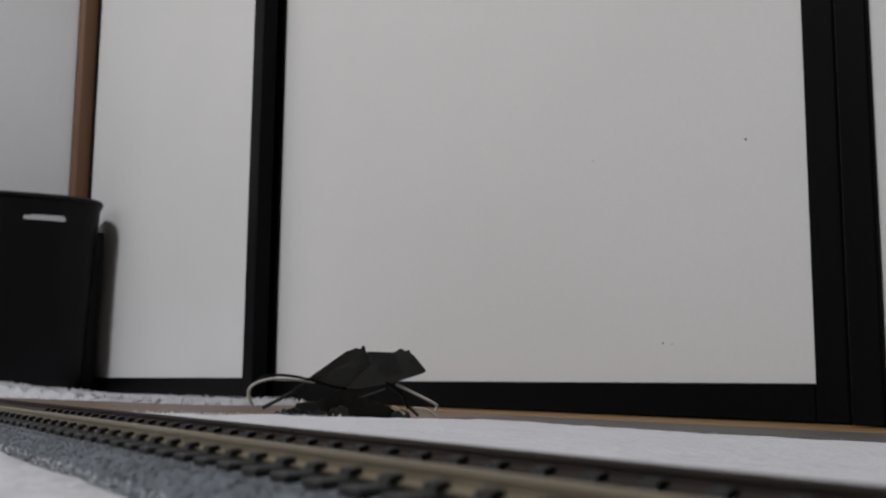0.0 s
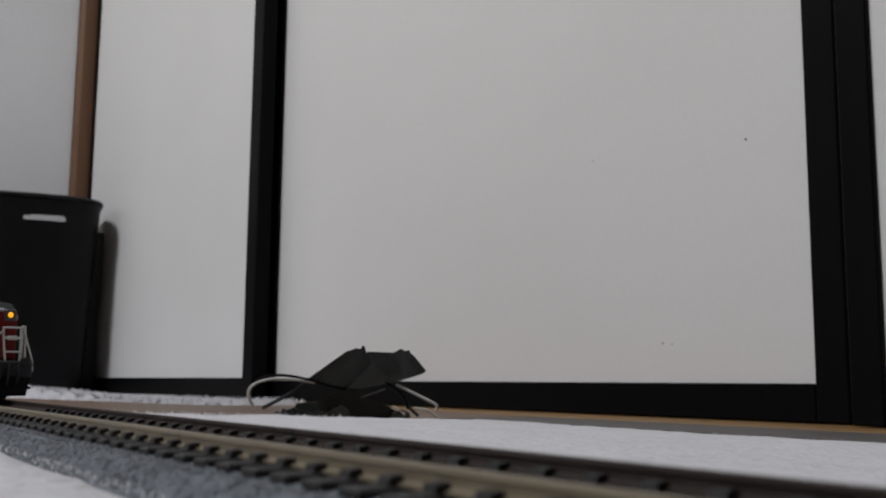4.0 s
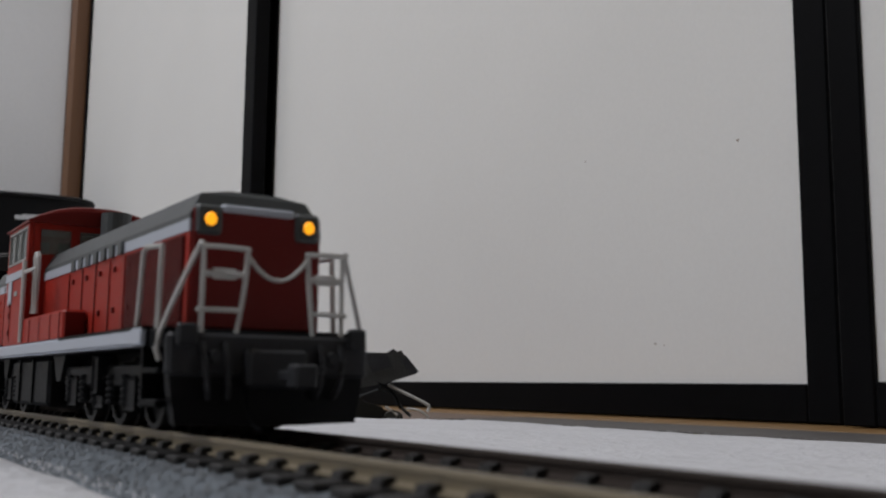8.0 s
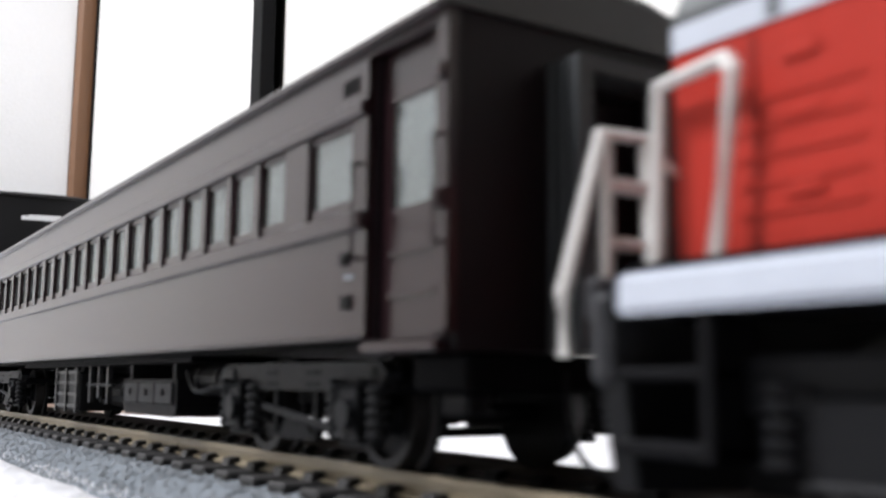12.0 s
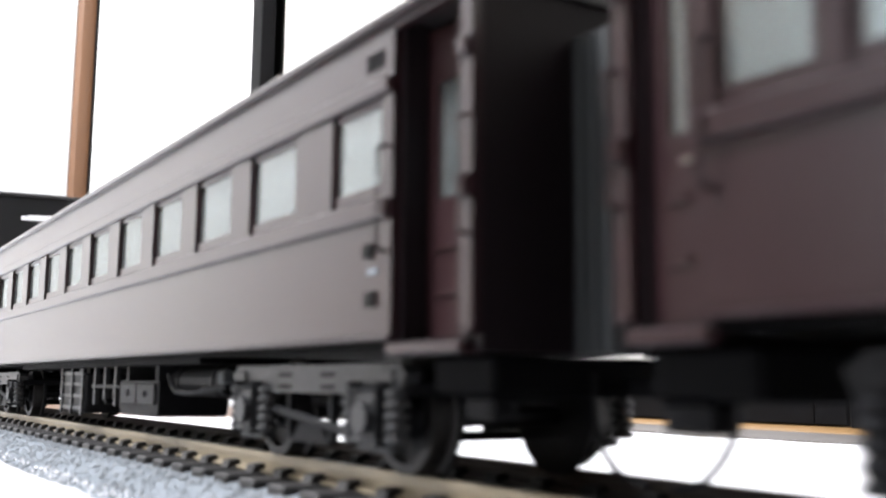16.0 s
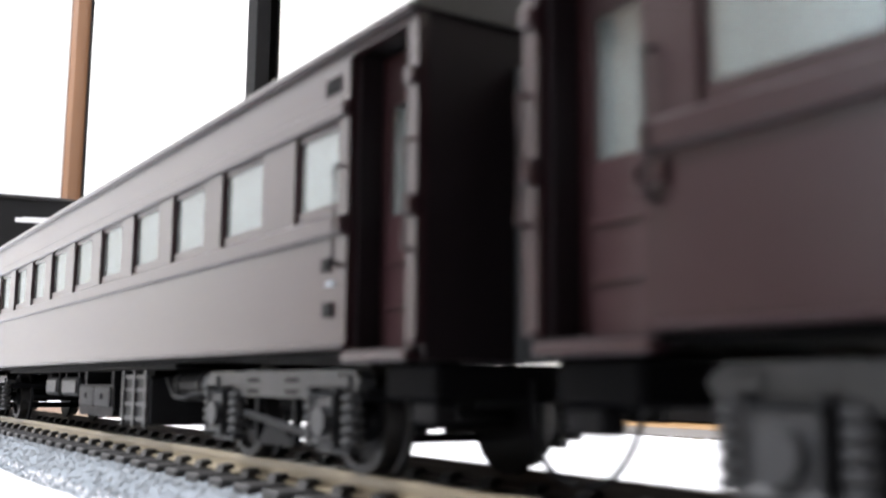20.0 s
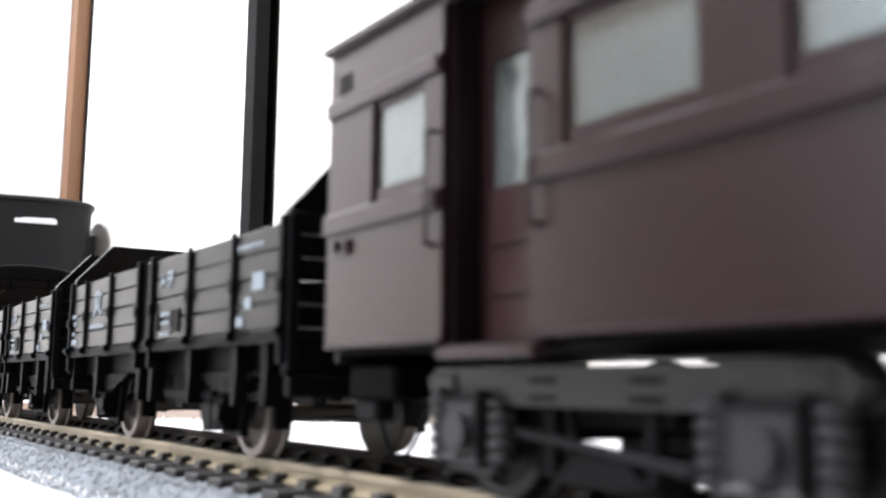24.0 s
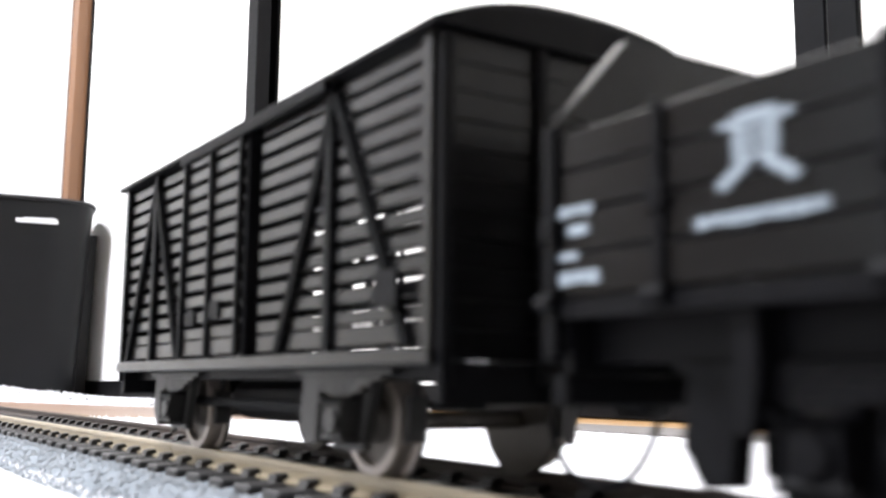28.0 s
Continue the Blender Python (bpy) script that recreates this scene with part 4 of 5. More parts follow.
    # buffer beams, plough, steps
    for d in (-1, 1):
        x = 87.0 if d > 0 else -75.0
        bm = box(B(), *sorted((x, x + d * 2.0)), -16.8, 16.8, 8.2, 14.4, 0.6)
        b = part("buffer_beam", bm, FRONT_GREY, c, "dark grey buffer beam")
        bm = B()
        pts = [(-16.0, 6.8), (-15.0, 1.6), (-5, 1.3), (5, 1.3), (15.0, 1.6), (16.0, 6.8), (16.2, 8.8), (-16.2, 8.8)]
        prism(bm, pts, "x", *sorted((x - d * 1.0, x + d * 1.2)))
        for y in (-14.2, 14.2):
            part("lamp_bracket", box(B(), *sorted((x + d * 2.0, x + d * 3.4)), y - 1.6, y + 1.6, 12.4, 15.6, 0.4), FRONT_GREY, b)
        part("draft_box", box(B(), *sorted((x + d * 1.6, x + d * 4.2)), -5.0, 5.0, 6.6, 12.2, 0.6), FRONT_GREY, b, "dark draft box round the coupler")
        for y in (-9.8, 9.8):
            part("hose_stub", rod(B(), (x + d * 1.8, y, 11.2), (x + d * 3.6, y, 11.0), 0.9, 10), FRONT_GREY, b)
        part("snow_plough", bm, CHASSIS_GREY, b, "black snow plough plate")
        for w in (-1, 1):
            bm = box(B(), *sorted((x - d * 9, x - d * 1.2)), *sorted((w * 13, w * 17.2)), 4.0, 5.0, 0.2)
            box(bm, *sorted((x - d * 9, x - d * 1.2)), *sorted((w * 13, w * 17.2)), 8.6, 9.4, 0.2)
            box(bm, *sorted((x - d * 9, x - d * 8.2)), *sorted((w * 13, w * 17.2)), 4.0, 13.0)
            part("cab_step", bm, CHASSIS, c, "black corner steps")
        for y in (-11.5, -8, 8, 11.5):
            bm = tube(B(), smooth_line([(x + d * 1.8, y, 13), (x + d * 3.2, y, 10.5), (x + d * 3.0, y * 0.95, 7), (x + d * 1.8, y * 0.9, 5.2)], 4), 0.5)
            part("brake_hose", bm, FRONT_GREY, c)
        coupler(c, x + d * 3.0, d, FRONT_GREY)
    # running gear
    for x0, axles in ((46, (-19, 0, 19)), (-47, (-11.5, 11.5))):
        body = part("bogie", box(B(), x0 + axles[0] - 9, x0 + axles[-1] + 9, -11, 11, 7.0, 9.6, 0.4), CHASSIS, c, "black bogie")
        for w in (-1, 1):
            y = w * 13.2
            bm = box(B(), x0 + axles[0] - 10, x0 + axles[-1] + 10, y - 0.9, y + 0.9, 6.6, 10.2, 0.3)
            for a in axles:
                box(bm, x0 + a - 3.0, x0 + a + 3.0, y - 1.0, y + w * 1.4, 3.0, 8.0, 0.4)
                coil(bm, x0 + a - 5.2, y + w * 0.5, 3.6, 8.8, 1.3)
                coil(bm, x0 + a + 5.2, y + w * 0.5, 3.6, 8.8, 1.3)
            box(bm, x0 - 2, x0 + 2, y, y + w * 2.2, 5.4, 11.6, 0.4)
            part("side_frame", bm, CHASSIS_GREY, body, "dark bogie side frame with springs")
        for a in axles:
            wheelset(body, x0 + a)
    part("inner_frame", box(B(), -72, 84, -7.2, 7.2, 1.4, 12.9, 0.5), CHASSIS, c, "black inner frame")
    for w in (-1, 1):
        bm = B()
        tube(bm, [(-67.0, w * 15.4, 15.0), (-65.2, w * 15.4, 26.8), (-66.0, w * 15.2, 27.8), (-71.6, w * 15.0, 27.4), (-72.0, w * 15.2, 15.0)], 0.55)
        part("handrail", bm, WHITE, c, "white corner handrail")
        bm = box(B(), -34, 4, *sorted((w * 7, w * 14.6)), 2.2, 12.2, 0.8)
        for x in (-24, -10):
            box(bm, x, x + 0.8, *sorted((w * 14.6, w * 15.1)), 2.6, 12.0)
        part("fuel_tank", bm, CHASSIS_GREY, c, "black fuel tank")
        bm = B()
        prism(bm, [(10, 12.4), (20, 12.4), (16.5, 7.4), (13.5, 7.4)], "y", *sorted((w * 12, w * 15)))
        part("sand_box", bm, CHASSIS_GREY, c)
        bm = B()
        prism(bm, [(-44, 12.4), (-36, 12.4), (-38.5, 8.0), (-41.5, 8.0)], "y", *sorted((w * 12, w * 15)))
        part("sand_box", bm, CHASSIS_GREY, c)
    return c


loco = diesel()
for ob in loco.children_recursive:
    if ob.data is not None and not ob.name.startswith(("wheelset", "rim", "coupler")):
        for v in ob.data.vertices:
            v.co.y *= 0.93
            if v.co.x > 20 * MM:
                v.co.x = 20 * MM + (v.co.x - 20 * MM) * 0.958


# ---- goods wagons ----
def axle_guards(c, axles, top, iron=WAGON_IRON):
    """Springs, axle boxes and guards for a two-axle wagon, with its wheelsets and brake rigging."""
    for x in axles:
        for w in (-1, 1):
            y = w * 12.6
            bm = B()
            for e in (-1, 1):
                prism(bm, [(x + e * 5.2, top), (x + e * 3.6, top), (x + e * 2.0, 3.4), (x + e * 3.0, 3.4)], "y", y - 0.5, y + 0.5)
            box(bm, x - 3.2, x + 3.2, y - 0.5, y + 0.5, 2.7, 3.5, 0.1)
            g = part("axle_guard", bm, iron, c, "black axle guard")
            bm = box(B(), x - 2.1, x + 2.1, y - 0.2, y + w * 2.0, 3.8, 7.4, 0.5)
            rod(bm, (x, y, 5.5), (x, y + w * 2.6, 5.5), 1.2, 10)
            part("axle_box", bm, iron, g)
            bm = B()
            for k in range(5):
                half = 10.0 - k * 1.9
                box(bm, x - half, x + half, *sorted((y + w * 0.2, y + w * 1.5)), 9.9 - k * 0.55, 10.35 - k * 0.55)
            part("leaf_spring", bm, iron, g, "black leaf spring")
            shoe = prism(B(), [(x - 5.6, 10.4), (x - 9.4, 10.4), (x - 10.2, 5.4), (x - 8.6, 2.9), (x - 6.6, 3.1), (x - 6.2, 6.0)], "y", *sorted((w * 11.4, w * 13.4)))
            part("brake_shoe", shoe, iron, c, "black brake shoe on its hanger")
        wheelset(c, x, False)
        for w in (-1, 1):
            for e in (-1, 1):
                bm = box(B(), x + e * 6.3 - 0.5, x + e * 6.3 + 0.5, w * 9.2 - 1.0, w * 9.2 + 1.0, 3.6, 8.0)
                box(bm, x + e * 6.3 - 0.35, x + e * 6.3 + 0.35, w * 9.2 - 0.3, w * 9.2 + 0.3, 8.0, 11.5)
                part("brake_block", bm, iron, c)


def open_wagon(name):
    c = thing(name, "black open goods wagon with planked sides and white lettering", "model wagon", group="open wagons")
    half, front = 47.0, 45.8
    part("floor_pan", box(B(), -half, front, -15.6, 15.6, 13.8, 14.8), WAGON, c)
    bm = B()
    for y in (-12.6, 12.6):
        box(bm, -half + 1, front - 1, y - 0.7, y + 0.7, 10.4, 13.8, 0.15)
    for x in (-46.2, 44.2):
        box(bm, x, x + 0.8, -15.5, 15.5, 9.8, 13.9)
    part("sole_bar", bm, WAGON_IRON, c, "black steel underframe")
    panels = [(-46.6, -36.54), (-36.46, -21.24), (-21.16, -6.2), (0.9, 16.16), (16.24, 31.36), (31.44, 45.4)]
    rows = [14.9, 17.8, 20.7, 23.5, 26.3]
    for w in (-1, 1):
        y = w * 16.0
        for a, b in panels:
            for z0, z1 in zip(rows, rows[1:]):
                part("plank", box(B(), a, b, *sorted((y - w * 1.1, y)), z0, z1 - 0.16, 0.14), WAGON, c)
        for a in (-36.5, -21.2, 16.2, 31.4):
            strap = part("side_strap", box(B(), a - 0.45, a + 0.45, *sorted((y, y + w * 0.5)), 14.2, 26.5, 0.12), WAGON_IRON, c, "black hinged iron strap")
            part("strap_bracket", box(B(), a - 0.75, a + 0.75, *sorted((y, y + w * 0.75)), 19.4, 21.2, 0.2), WAGON_IRON, strap)
            part("hinge", rod(B(), (a - 0.9, y + w * 0.6, 14.4), (a + 0.9, y + w * 0.6, 14.4), 0.65, 8), WAGON_IRON, strap)
        for a in (-46.8, -6.0, 0.4, 45.0):
            post = part("door_post", box(B(), a - 0.3, a + 0.8, *sorted((y - w * 1.0, y + w * 0.55)), 11.0, 26.8, 0.15), WAGON_IRON, c, "black iron door post")
            part("latch", box(B(), a - 0.5, a + 1.0, *sorted((y, y + w * 0.85)), 18.6, 20.2, 0.2), WAGON_IRON, post)
            part("hinge", rod(B(), (a - 0.5, y + w * 0.6, 14.5), (a + 1.0, y + w * 0.6, 14.5), 0.65, 8), WAGON_IRON, post)
        part("centre_board", box(B(), -5.0, 0.0, *sorted((y - w * 1.2, y - w * 0.3)), 14.9, 26.5, 0.1), WAGON, c)
        for a in (-31, -7.2, -1.2, 14.6, 30.4, 39.2):
            bm = B()
            prism(bm, [(a - 0.8, 13.4), (a + 0.8, 13.4), (a + 0.8, 10.0), (a + 0.2, 6.4), (a - 0.8, 6.4)], "y", *sorted((w * 13.4, w * 15.4)))
            part("door_stop", bm, WAGON_IRON, c, "door stop under the side")
        bm = box(B(), -46.0, 45.0, *sorted((y - w * 0.6, y + w * 0.2)), 13.4, 14.6)
        part("side_rail", bm, WAGON_IRON, c)
        # lettering: two characters as strokes, an emblem and plain bars
        o = y + w * 0.06
        lo, hi = sorted((o, o + w * 0.1))

        def stroke(bm, x0, z0, x1, z1, t=0.42):
            d = Vector((x1 - x0, 0, z1 - z0)).normalized()
            n = Vector((-d.z, 0, d.x)) * t / 2
            prism(bm, [(x0 + n.x, z0 + n.z), (x1 + n.x, z1 + n.z), (x1 - n.x, z1 - n.z), (x0 - n.x, z0 - n.z)], "y", lo, hi)

        g = w * -1
        letter = None
        for x0, z0, x1, z1 in ((4.6, 24.0, 4.6, 21.9), (4.6, 23.2, 5.9, 22.6), (7.0, 23.9, 9.3, 23.9), (6.8, 23.2, 9.5, 23.2), (9.3, 23.2, 7.4, 21.9)):
            bm = B()
            stroke(bm, x0 * g if g > 0 else -x0, z0, x1 * g if g > 0 else -x1, z1)
            if letter is None:
                letter = part("lettering", bm, MARK, c, "white katakana lettering")
            else:
                part("letter_stroke", bm, MARK, letter)
        emblem = None
        for x0, z0, x1, z1, t in ((-31.8, 24.55, -26.4, 24.55, 0.5), (-30.6, 25.1, -27.6, 25.1, 0.4), (-30.05, 22.1, -28.15, 22.1, 0.42), (-30.05, 22.9, -28.15, 22.9, 0.42),
                                  (-30.05, 23.7, -28.15, 23.7, 0.42), (-30.4, 21.9, -30.4, 24.3, 0.6), (-27.8, 21.9, -27.8, 24.3, 0.6), (-29.7, 21.8, -31.9, 20.1, 0.75), (-28.5, 21.8, -26.2, 20.1, 0.75)):
            bm = B()
            stroke(bm, x0, z0, x1, z1, t)
            for v in bm.verts:
                v.co.x, v.co.z = -29.2 + (v.co.x + 29.05) * 0.92, 22.1 + (v.co.z - 22.7) * 0.8
            if emblem is None:
                emblem = part("emblem", bm, MARK, c, "white painted emblem")
            else:
                part("emblem_stroke", bm, MARK, emblem)
        for x0, x1, z0, z1 in ((-33.6, -24.6, 17.9, 18.6), (-45.8, -42.4, 20.2, 20.9), (-44.9, -43.0, 18.9, 19.6), (-45.8, -44.0, 17.3, 17.8), (-45.8, -41.8, 15.6, 16.5),
                               (32.4, 40.0, 24.2, 24.7), (37.0, 40.2, 19.3, 21.3), (34.8, 36.8, 17.3, 18.6), (32.5, 34.4, 15.4, 16.5),
                               (4.6, 8.6, 18.0, 18.6), (4.9, 8.6, 16.9, 17.4), (4.4, 8.8, 15.3, 15.9)):
            n = max(1, round((x1 - x0) / 1.15)) if x1 - x0 > 3.3 else 1
            for k in range(n):
                a, b = x0 + (x1 - x0) * k / n, x0 + (x1 - x0) * (k + 1) / n - (0.22 if n > 1 else 0)
                part("marking", box(B(), a, b, lo, hi, z0 + (0.12 if k % 3 == 1 else 0), z1), MARK, c, "small white lettering as bars")
        part("card_holder", box(B(), 2.6, 4.0, *sorted((y, y + w * 0.25)), 16.2, 18.6), WAGON_IRON, c)
        part("card_holder", box(B(), 9.4, 12.6, *sorted((y, y + w * 0.25)), 15.8, 18.8), WAGON_IRON, c)
    for d in (-1, 1):
        x = front if d > 0 else -half
        lo, hi = sorted((x - d * 1.3, x))
        for k in range(5):
            z0 = 14.9 + k * 2.5
            part("end_plank", box(B(), lo, hi, -15.9, 15.9, z0, z0 + 2.36, 0.14), WAGON, c)
        bm = B()
        prism(bm, [(-15.9, 27.3), (15.9, 27.3), (9.6, 34.2), (-9.6, 34.2)], "x", lo, hi)
        part("end_gable", bm, WAGON, c, "raised sloping end board")
        for y in (-15.4, -7, 7, 15.4):
            part("end_stanchion", box(B(), *sorted((x, x + d * 0.9)), y - 0.6, y + 0.6, 10.5, 27.0 if abs(y) > 10 else 33.5, 0.15), WAGON_IRON, c)
        part("headstock", box(B(), *sorted((x - d * 1.0, x + d * 0.4)), -15.5, 15.5, 7.6, 9.75, 0.2), WAGON_IRON, c, "black headstock")
        coupler(c, x + d * 0.6, d)
    part("centre_sill", box(B(), -half + 2, front - 2, -3.0, 3.0, 8.0, 13.75), WAGON_IRON, c)
    axle_guards(c, (-27.5, 24.5), 10.5)
    bm = B()
    for w in (-1, 1):
        rod(bm, (-22, w * 10.5, 7.2), (22, w * 10.5, 8.6), 0.5)
        prism(bm, [(-3, 10.4), (3, 10.4), (1.2, 5.6), (-1.2, 5.6)], "y", w * 11.0 - 0.4, w * 11.0 + 0.4)
    box(bm, 2, 38, -13.9, -13.2, 7.0, 7.9)
    rod(bm, (38, -13.6, 7.4), (38, -13.6, 11), 0.4)
    part("brake_lever", bm, WAGON_IRON, c, "long black hand brake lever")
    part("brake_cylinder", rod(B(), (-14, -6.2, 8), (2, -6.2, 8), 3.0, 14), WAGON_IRON, c)
    return c


wagon_a = open_wagon("open_wagon")
wagon_b = copy_thing(wagon_a, Matrix.Identity(4))
AXLES += [(o, 24.5 if o.matrix_basis.translation.x > 0 else -27.5) for o in wagon_b.children if o.name.startswith("wheelset")]


def cattle_wagon():
    c = thing("livestock_wagon", "black livestock van with slatted sides and an arched roof", "model wagon")
    half = 45.0
    part("floor_pan", box(B(), -half, half, -15.4, 15.4, 11.0, 12.0), WAGON, c)
    bm = B()
    for y in (-12.6, 12.6):
        box(bm, -half + 1, half - 1, y - 0.7, y + 0.7, 9.4, 11.0, 0.15)
    part("sole_bar", bm, WAGON_IRON, c)
    pitch, n = 1.98, 13
    for w in (-1, 1):
        y = w * 15.6
        for a, b, d in ((-44.4, -16.2, 0.0), (7.6, 44.4, 0.0), (-16.0, 4.4, 0.9)):
            for k in range(n):
                z0 = 12.4 + k * pitch
                tall = 1.3 if k else 1.8
                part("slat", box(B(), a, b, *sorted((y - w * 0.9 + w * d, y + w * d)), z0, z0 + tall, 0.12), WAGON, c)
        for a in (-44.6, -30.2, -16.6, 4.3, 25.2, 43.6):
            part("post", box(B(), a - 0.6, a + 0.9, *sorted((y - w * 1.0, y + w * 0.6)), 11.0, 38.2, 0.15), WAGON if abs(a) > 40 else WAGON_IRON, c, "black upright post")
        for a in (-15.6, -6.0, 3.6):
            part("door_post", box(B(), a, a + 0.8, *sorted((y + w * 0.9, y + w * 1.4)), 12.2, 37.8, 0.1), WAGON_IRON, c)
        part("door_rail", box(B(), -17, 26, *sorted((y + w * 0.5, y + w * 1.5)), 37.0, 38.2, 0.15), WAGON_IRON, c, "sliding door rail")
        part("door_sill", box(B(), -45, 45, *sorted((y - w * 0.5, y + w * 1.0)), 10.6, 12.0, 0.15), WAGON, c)
        for x0, x1, xt in ((14.0, 40.6, 26.5), (-41.2, -18.4, -30.0)):
            for xb in (x0, x1):
                bm = B()
                prism(bm, [(xb - 0.7, 12.2), (xb + 0.7, 12.2), (xt + 0.7, 36.6), (xt - 0.7, 36.6)], "y", *sorted((y + w * 0.05, y + w * 0.65)))
                part("brace", bm, UNDER, c, "black diagonal brace")
        for x0, x1, z0, z1 in ((-13, -10, 16.0, 18.0), (-5, -1.6, 16.6, 18.6), (36, 40, 15.6, 18.6)):
            part("card_holder", box(B(), x0, x1, *sorted((y + w * 0.9, y + w * 1.2)), z0, z1), WAGON_IRON, c)
    for d in (-1, 1):
        x = d * half
        lo, hi = sorted((x - d * 1.2, x))
        for k in range(11):
            z0 = 11.0 + k * 2.45
            part("end_plank", box(B(), lo, hi, -15.6, 15.6, z0, z0 + 2.42, 0.1), WAGON, c)
        arch = [(15.6 * t, 37.9 + 3.5 * (1 - abs(t) ** 2.3)) for t in [1 - k / 8 for k in range(17)]]
        bm = B()
        prism(bm, [(-15.6, 37.9), (15.6, 37.9)] + arch[1:-1], "x", lo, hi)
        part("end_gable", bm, WAGON, c)
        for y in (-15.3, -5.2, 5.2, 15.3):
            part("end_stanchion", box(B(), *sorted((x, x + d * 0.8)), y - 0.6, y + 0.6, 9.0, 37.6 if abs(y) > 10 else 40.4, 0.15), WAGON_IRON, c)
        part("headstock", box(B(), *sorted((x - d * 1.2, x + d * 0.3)), -15.5, 15.5, 7.4, 10.9, 0.2), WAGON_IRON, c, "black headstock")
        coupler(c, x + d * 0.4, d)
    part("roof", roof_mesh("roof", WAGON_IRON, half + 1.2, 17.0, 38.5, 42.2, 0.8, 16), WAGON, c, "black arched roof")
    axle_guards(c, (-25.0, 25.0), 9.6, GEAR_GREY)
    part("axle_cover", rod(B(), (-14, -7, 7), (8, -7, 7), 2.6, 12), WAGON_IRON, c)
    bm = rod(B(), (-24, -10.5, 6.6), (24, -10.5, 6.6), 0.6)
    rod(bm, (-24, 10.5, 6.6), (24, 10.5, 6.6), 0.6)
    part("brake_rod", bm, WAGON_IRON, c)
    return c


cattle = cattle_wagon()
lower(cattle.children_recursive, 1.03)


# ---- things on the floor ----
def waste_bin():
    """A tapered black bin with a grip hole under its rim."""
    c = thing("waste_bin", "tall black plastic waste bin with a grip hole", "bin", pose(-1.844, 0.270, FLOOR * MM, 0, 0, 80))
    n, h, t = 256, 331.0, 3.0
    bm = B()

    def ring(r, z, k):
        a = (k / n) * math.tau
        return Vector((math.copysign(abs(math.cos(a)) ** 0.62, math.cos(a)) * r * 1.0, math.copysign(abs(math.sin(a)) ** 0.62, math.sin(a)) * r * 0.8, z))
    levels = [0, 60, 140, 220, 289, 291, 293.5, 296, 298, 299.5, 300.5, 326, h]
    grid = [[bm.verts.new(ring(98 + 16 * z / h, z, k)) for k in range(n)] for z in levels]
    centre = 3 * n // 4 + 6
    for j in range(len(levels) - 1):
        for k in range(n):
            off = min(abs(k + 0.5 - centre), n - abs(k + 0.5 - centre))
            span = {4: 6.8, 5: 7.4, 6: 7.0, 7: 6.2, 8: 5.2, 9: 3.6}.get(j, 0)
            if off < span:
                continue
            back = min(abs(k + 0.5 - n // 4), n - abs(k + 0.5 - n // 4))
            if j == 10 and back < 20:
                continue
            bm.faces.new((grid[j][k], grid[j][(k + 1) % n], grid[j + 1][(k + 1) % n], grid[j + 1][k]))
    bm.faces.new(grid[0][::-1])
    bmesh.ops.solidify(bm, geom=bm.faces[:], thickness=t)
    part("body", bm, BIN_BLACK, c, "black tapered body", smooth=False)
    bm = tube(B(), [ring(115.5, h, k) for k in range(n + 1)], 3.2)
    part("rim", bm, BIN_BLACK, c, "rolled rim")
    return c


waste_bin()
board = thing("storage_box", "slim black box standing against the wall behind the bin", "box", WALL @ pose(-1.338, -0.05, FLOOR * MM))
bm = prism(B(), [(-50, 0), (18, 0), (40, 284), (-60, 284)], "y", -16, 14)
part("body", bm, BIN_BLACK, board)
part("lid", box(B(), -61, 41, -17, 15, 284.5, 290, 2), BIN_BLACK, board)


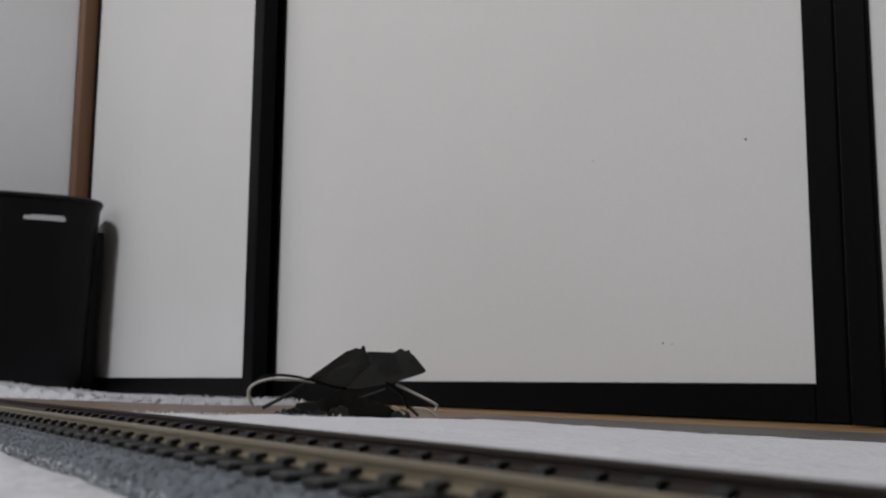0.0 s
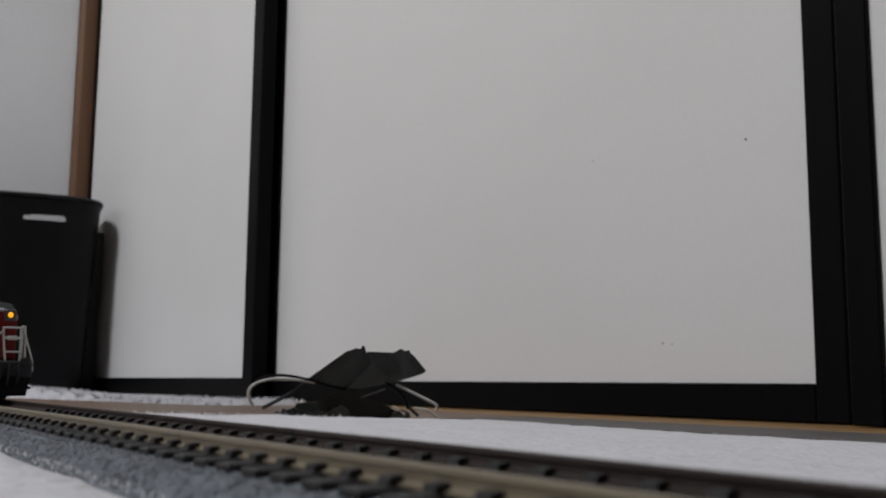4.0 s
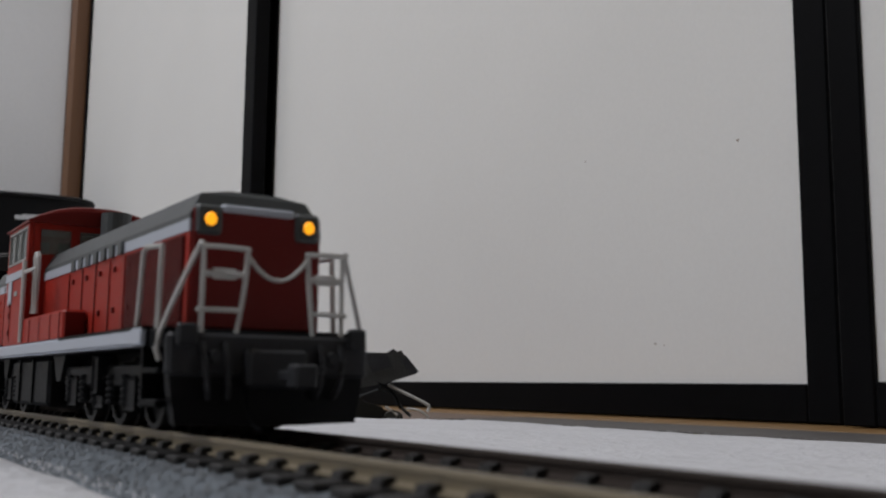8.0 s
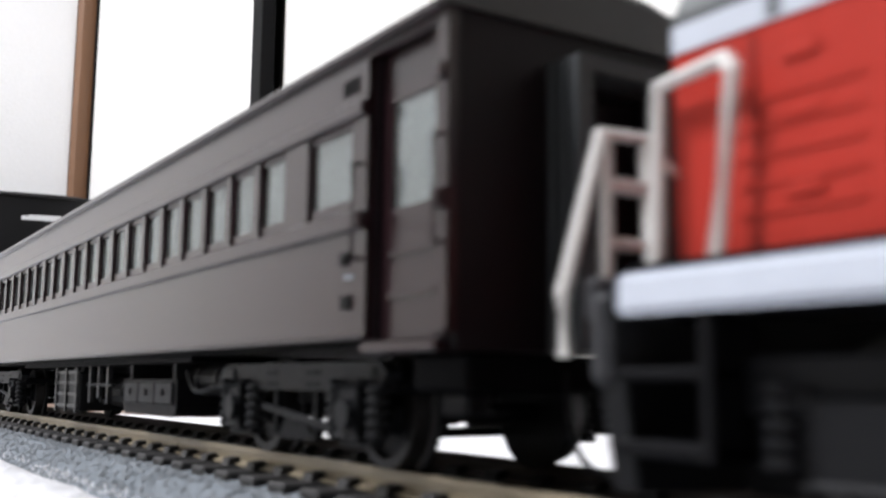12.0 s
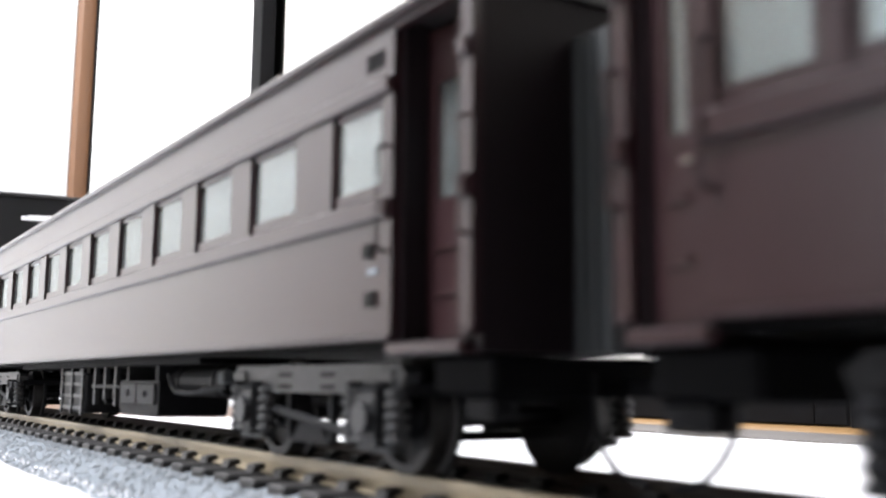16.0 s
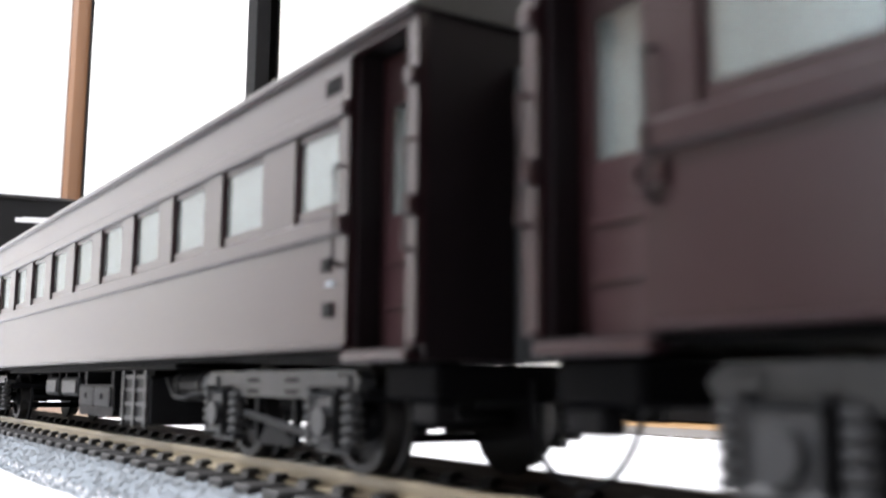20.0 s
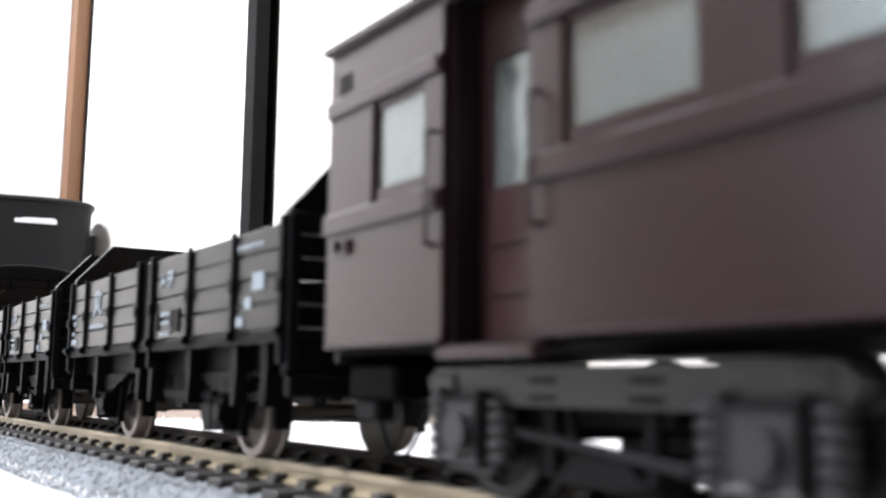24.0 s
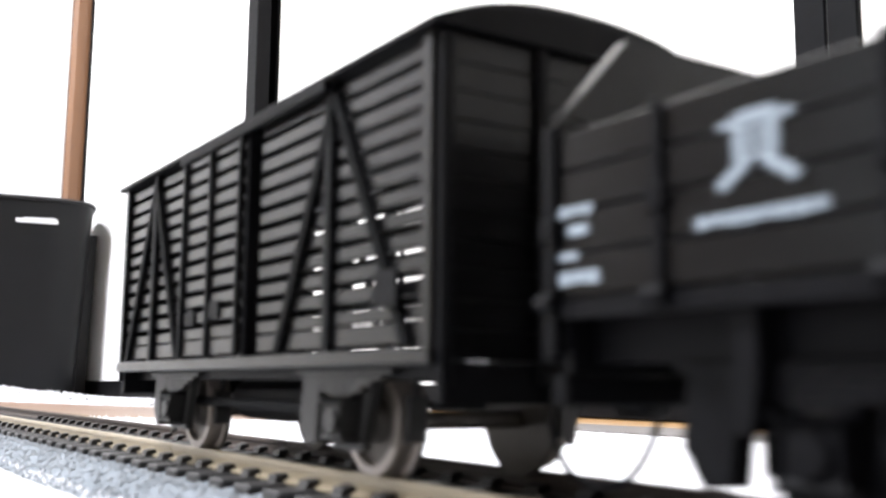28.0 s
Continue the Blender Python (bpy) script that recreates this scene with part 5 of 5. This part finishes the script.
def terminal():
    """Two torn connector boxes propped on a crumpled sheet, with their cables."""
    c = thing("power_terminal", "propped dark grey connector boxes with torn edges and cables", "connector", TERMINAL)
    left = [(-20.6, 25.6), (-16.8, 23.4), (-5.2, 19.4), (5.0, 20.6), (21.6, 32.4), (21.8, 43.4), (17.6, 43.6), (17.0, 47.2), (15.2, 48.0), (14.4, 46.0), (12.4, 45.6), (11.0, 46.4), (5.0, 43.8)]
    shell = part("shell", prism(B(), left, "y", -9, 15), SHELL, c, "tilted dark shell with a torn edge")
    edge = prism(B(), [(-21.0, 25.4), (-19.0, 24.4), (4.6, 41.6), (7.4, 44.6), (4.8, 44.2)], "y", -9.6, 15.4)
    part("shell_edge", edge, DIAPHRAGM, shell, "pale edge of the shell")
    right = [(5.6, 19.4), (13.2, 19.0), (36.2, 23.2), (55.6, 29.4), (58.2, 31.2), (49.8, 41.4), (47.4, 43.0), (46.6, 45.2), (43.6, 44.4), (40.8, 46.2), (36.2, 43.4), (18.2, 43.8), (21.0, 35.4)]
    lid = part("lid", prism(B(), right, "y", -16, 8), SHELL, c, "folded dark lid with a torn edge")
    part("lid_flap", prism(B(), [(20.0, 42.4), (37.0, 42.0), (40.0, 34.0), (27.0, 30.4)], "y", -17.0, -16.05), FRONT_GREY, lid, "worn grey flap")
    part("lid_end", prism(B(), [(49.6, 41.0), (58.0, 31.4), (54.0, 29.4), (46.0, 38.0)], "y", -16.8, -16.05), FRONT_GREY, lid, "scuffed end of the lid")
    rnd = random.Random(4)
    for k in range(34):
        x, y = rnd.uniform(-44, 38), rnd.uniform(-22, 14)
        w, d, h = rnd.uniform(5, 14), rnd.uniform(4, 9), rnd.uniform(3.5, 13.5 - abs(x) * 0.18)
        bm = prism(B(), [(x, -1), (x + w, -1), (x + w * 0.9, h * 0.6), (x + w * 0.5, h), (x + w * 0.1, h * 0.5)], "y", y, y + d)
        part("scrap", bm, FRONT_GREY if k % 2 else SHELL, c, "crumpled dark scrap")
    heap = [(-34, -1), (38, -1), (35, 7), (22, 11), (14, 18), (2, 20), (-6, 15), (-14, 10), (-28, 9)]
    part("crumpled_sheet", prism(B(), heap, "y", 1, 12), SHELL, c, "dark crumpled sheet under the boxes")
    for pts, r, m, lab in (
            ([(-16.0, -12, 23.0), (-28, -13, 24.8), (-43, -14, 25.2), (-52, -15, 23.2), (-58, -16, 19.4), (-59, -16, 14), (-55.6, -15, 6)], 1.15, WHITE, "white cable"),
            ([(5, -11, 19), (-5, -12, 20.6), (-19, -13, 24.6), (-33, -13, 27.2), (-47, -14, 27.2), (-55, -14, 23.0)], 1.0, CHASSIS, "black cable"),
            ([(-23, -10, 22), (-35, -12, 14), (-50, -14, 6)], 1.3, DIAPHRAGM, "grey cable"),
            ([(38, -12, 22), (48, -14, 17.4), (62, -15, 10.6), (65.4, -15, 8), (64.4, -15, 4.6)], 1.2, WHITE, "beige cable"),
            ([(33, -14, 20), (41, -16, 15.4), (46, -17, 8), (53, -18, 1.6)], 1.15, DIAPHRAGM, "grey cable"),
            ([(30, -15, 24), (38, -17, 20), (43, -18, 14), (46, -18, 6)], 0.9, CHASSIS, "black cable"),
            ([(50, -17, 6.6), (59, -18, 5.4), (65, -18, 0.8)], 0.95, WHITE, "white cable"),
            ([(36, -18, 8), (44, -19, 2.4)], 0.9, WHITE, "white cable"),
            ([(31, -16, 19), (23, -17, 16), (14, -18, 13)], 0.9, DIAPHRAGM, "grey cable")):
        part("cable", tube(B(), smooth_line(pts, 6), r), m, c, lab)
    return c


TERMINAL = Matrix.Translation((-0.5727, 0.2313, -0.0140)) @ Matrix.Rotation(radians(63.0), 4, "Z") @ Matrix.Scale(0.93, 4)
terminal()


# ---- motion ----
ADVANCE = [(0.0, -764.0), (3.0, -570.0), (3.5, -541.0), (5.5, -417.0), (6.0, -382.6), (7.0, -315.2), (8.0, -248.2), (8.5, -215.7), (9.0, -184.6), (9.5, -155.5), (10.0, -125.9),
           (10.5, -95.0), (11.0, -63.4), (11.5, -31.9), (12.0, 0.0), (12.5, 31.8), (14.5, 164.0), (15.0, 196.3), (16.0, 259.0), (17.0, 328.4), (17.5, 363.5), (18.0, 397.4),
           (19.0, 458.9), (20.0, 511.5), (22.5, 649.0), (23.0, 681.5), (23.5, 711.6), (24.0, 740.8), (24.5, 769.8), (25.0, 799.0),
           (25.5, 828.7), (26.0, 859.5), (26.5, 890.7), (27.0, 922.2), (27.5, 953.9), (28.0, 984.6)]


def advance(t):
    """How far the train has come, in millimetres."""
    ts, ss = zip(*ADVANCE)
    return float(np.interp(t, ts, ss))


CARS = [(loco, 26.5, 50.0), (coach_a, -185.8, 85.3), (coach_b, -444.2, 88.2), (coach_c, -704.0, 88.2),
        (wagon_a, -883.1, 25.0), (wagon_b, -990.8, 25.0), (cattle, -1097.4, 25.0)]


def motions():
    times = sorted({round(k * 0.5, 2) for k in range(57)} | {t for t, _ in ADVANCE})
    for car, centre, pivot in CARS:
        rows = []
        for t in times:
            s = advance(t) + centre
            (a, _), (b, _) = track(s + pivot), track(s - pivot)
            d = a - b
            mid = (a + b) / 2
            rows.append((t, pose(mid.x * MM, mid.y * MM, 0, 0, 0, math.degrees(math.atan2(d.y, d.x)))))
        walk(car, rows)
    steps = [k * 28.0 / 230 for k in range(231)]
    turns = [math.degrees((advance(t) + 900) / 5.4) for t in steps]
    for axle, x in AXLES:
        walk(axle, [(t, pose(x * MM, 0, 5.4 * MM, 0, q, 0)) for t, q in zip(steps, turns)])



# ---- loose ballast and ties ----
s = -700.0
while s < 380:
    p, a = track(s)
    m = Matrix.Translation(p * MM) @ Matrix.Rotation(a, 4, "Z")
    if -560 <= s <= 370:
        t = part("tie", tie_mesh, TIE, railway, at=m)
        if -330 < s < 10:
            for clip in clip_meshes:
                part("rail_clip", clip, TIE, t)
    s += 8.1
rnd = random.Random(5)
verts, faces = [], []
for k in range(9000):
    s = rnd.uniform(-330, 30) if k < 7000 else rnd.uniform(-620, -330)
    side = -1 if rnd.random() < 0.8 else 1
    w = rnd.uniform(15.2, 29.0) * side
    if rnd.random() < 0.25:
        w = rnd.uniform(-15, 15)
    p, a = track(s)
    z = -2.85 if abs(w) < 12.5 else -3.35 - max(0.0, (abs(w) - 17.6) * 0.575)
    c = p + Vector((-math.sin(a), math.cos(a), 0)) * w + Vector((0, 0, z))
    r = rnd.uniform(0.28, 0.62)
    q = rnd.uniform(0, 6.28)
    b0 = len(verts)
    for i in range(4):
        verts.append(tuple((c + Vector((r * math.cos(q + i * 1.57) * rnd.uniform(0.7, 1.3), r * math.sin(q + i * 1.57) * rnd.uniform(0.7, 1.3), rnd.uniform(-0.15, 0.15)))) * MM))
    verts.append(tuple((c + Vector((0, 0, r * rnd.uniform(0.5, 0.9)))) * MM))
    faces += [(b0 + i, b0 + (i + 1) % 4, b0 + 4) for i in range(4)]
stones = bpy.data.meshes.new("ballast_stones")
stones.from_pydata(verts, [], faces)
stones.materials.append(STONE)
tagged(new("ballast_stones", stones), "loose grey ballast grains on the roadbed", "ballast", kind="stuff")
motions()
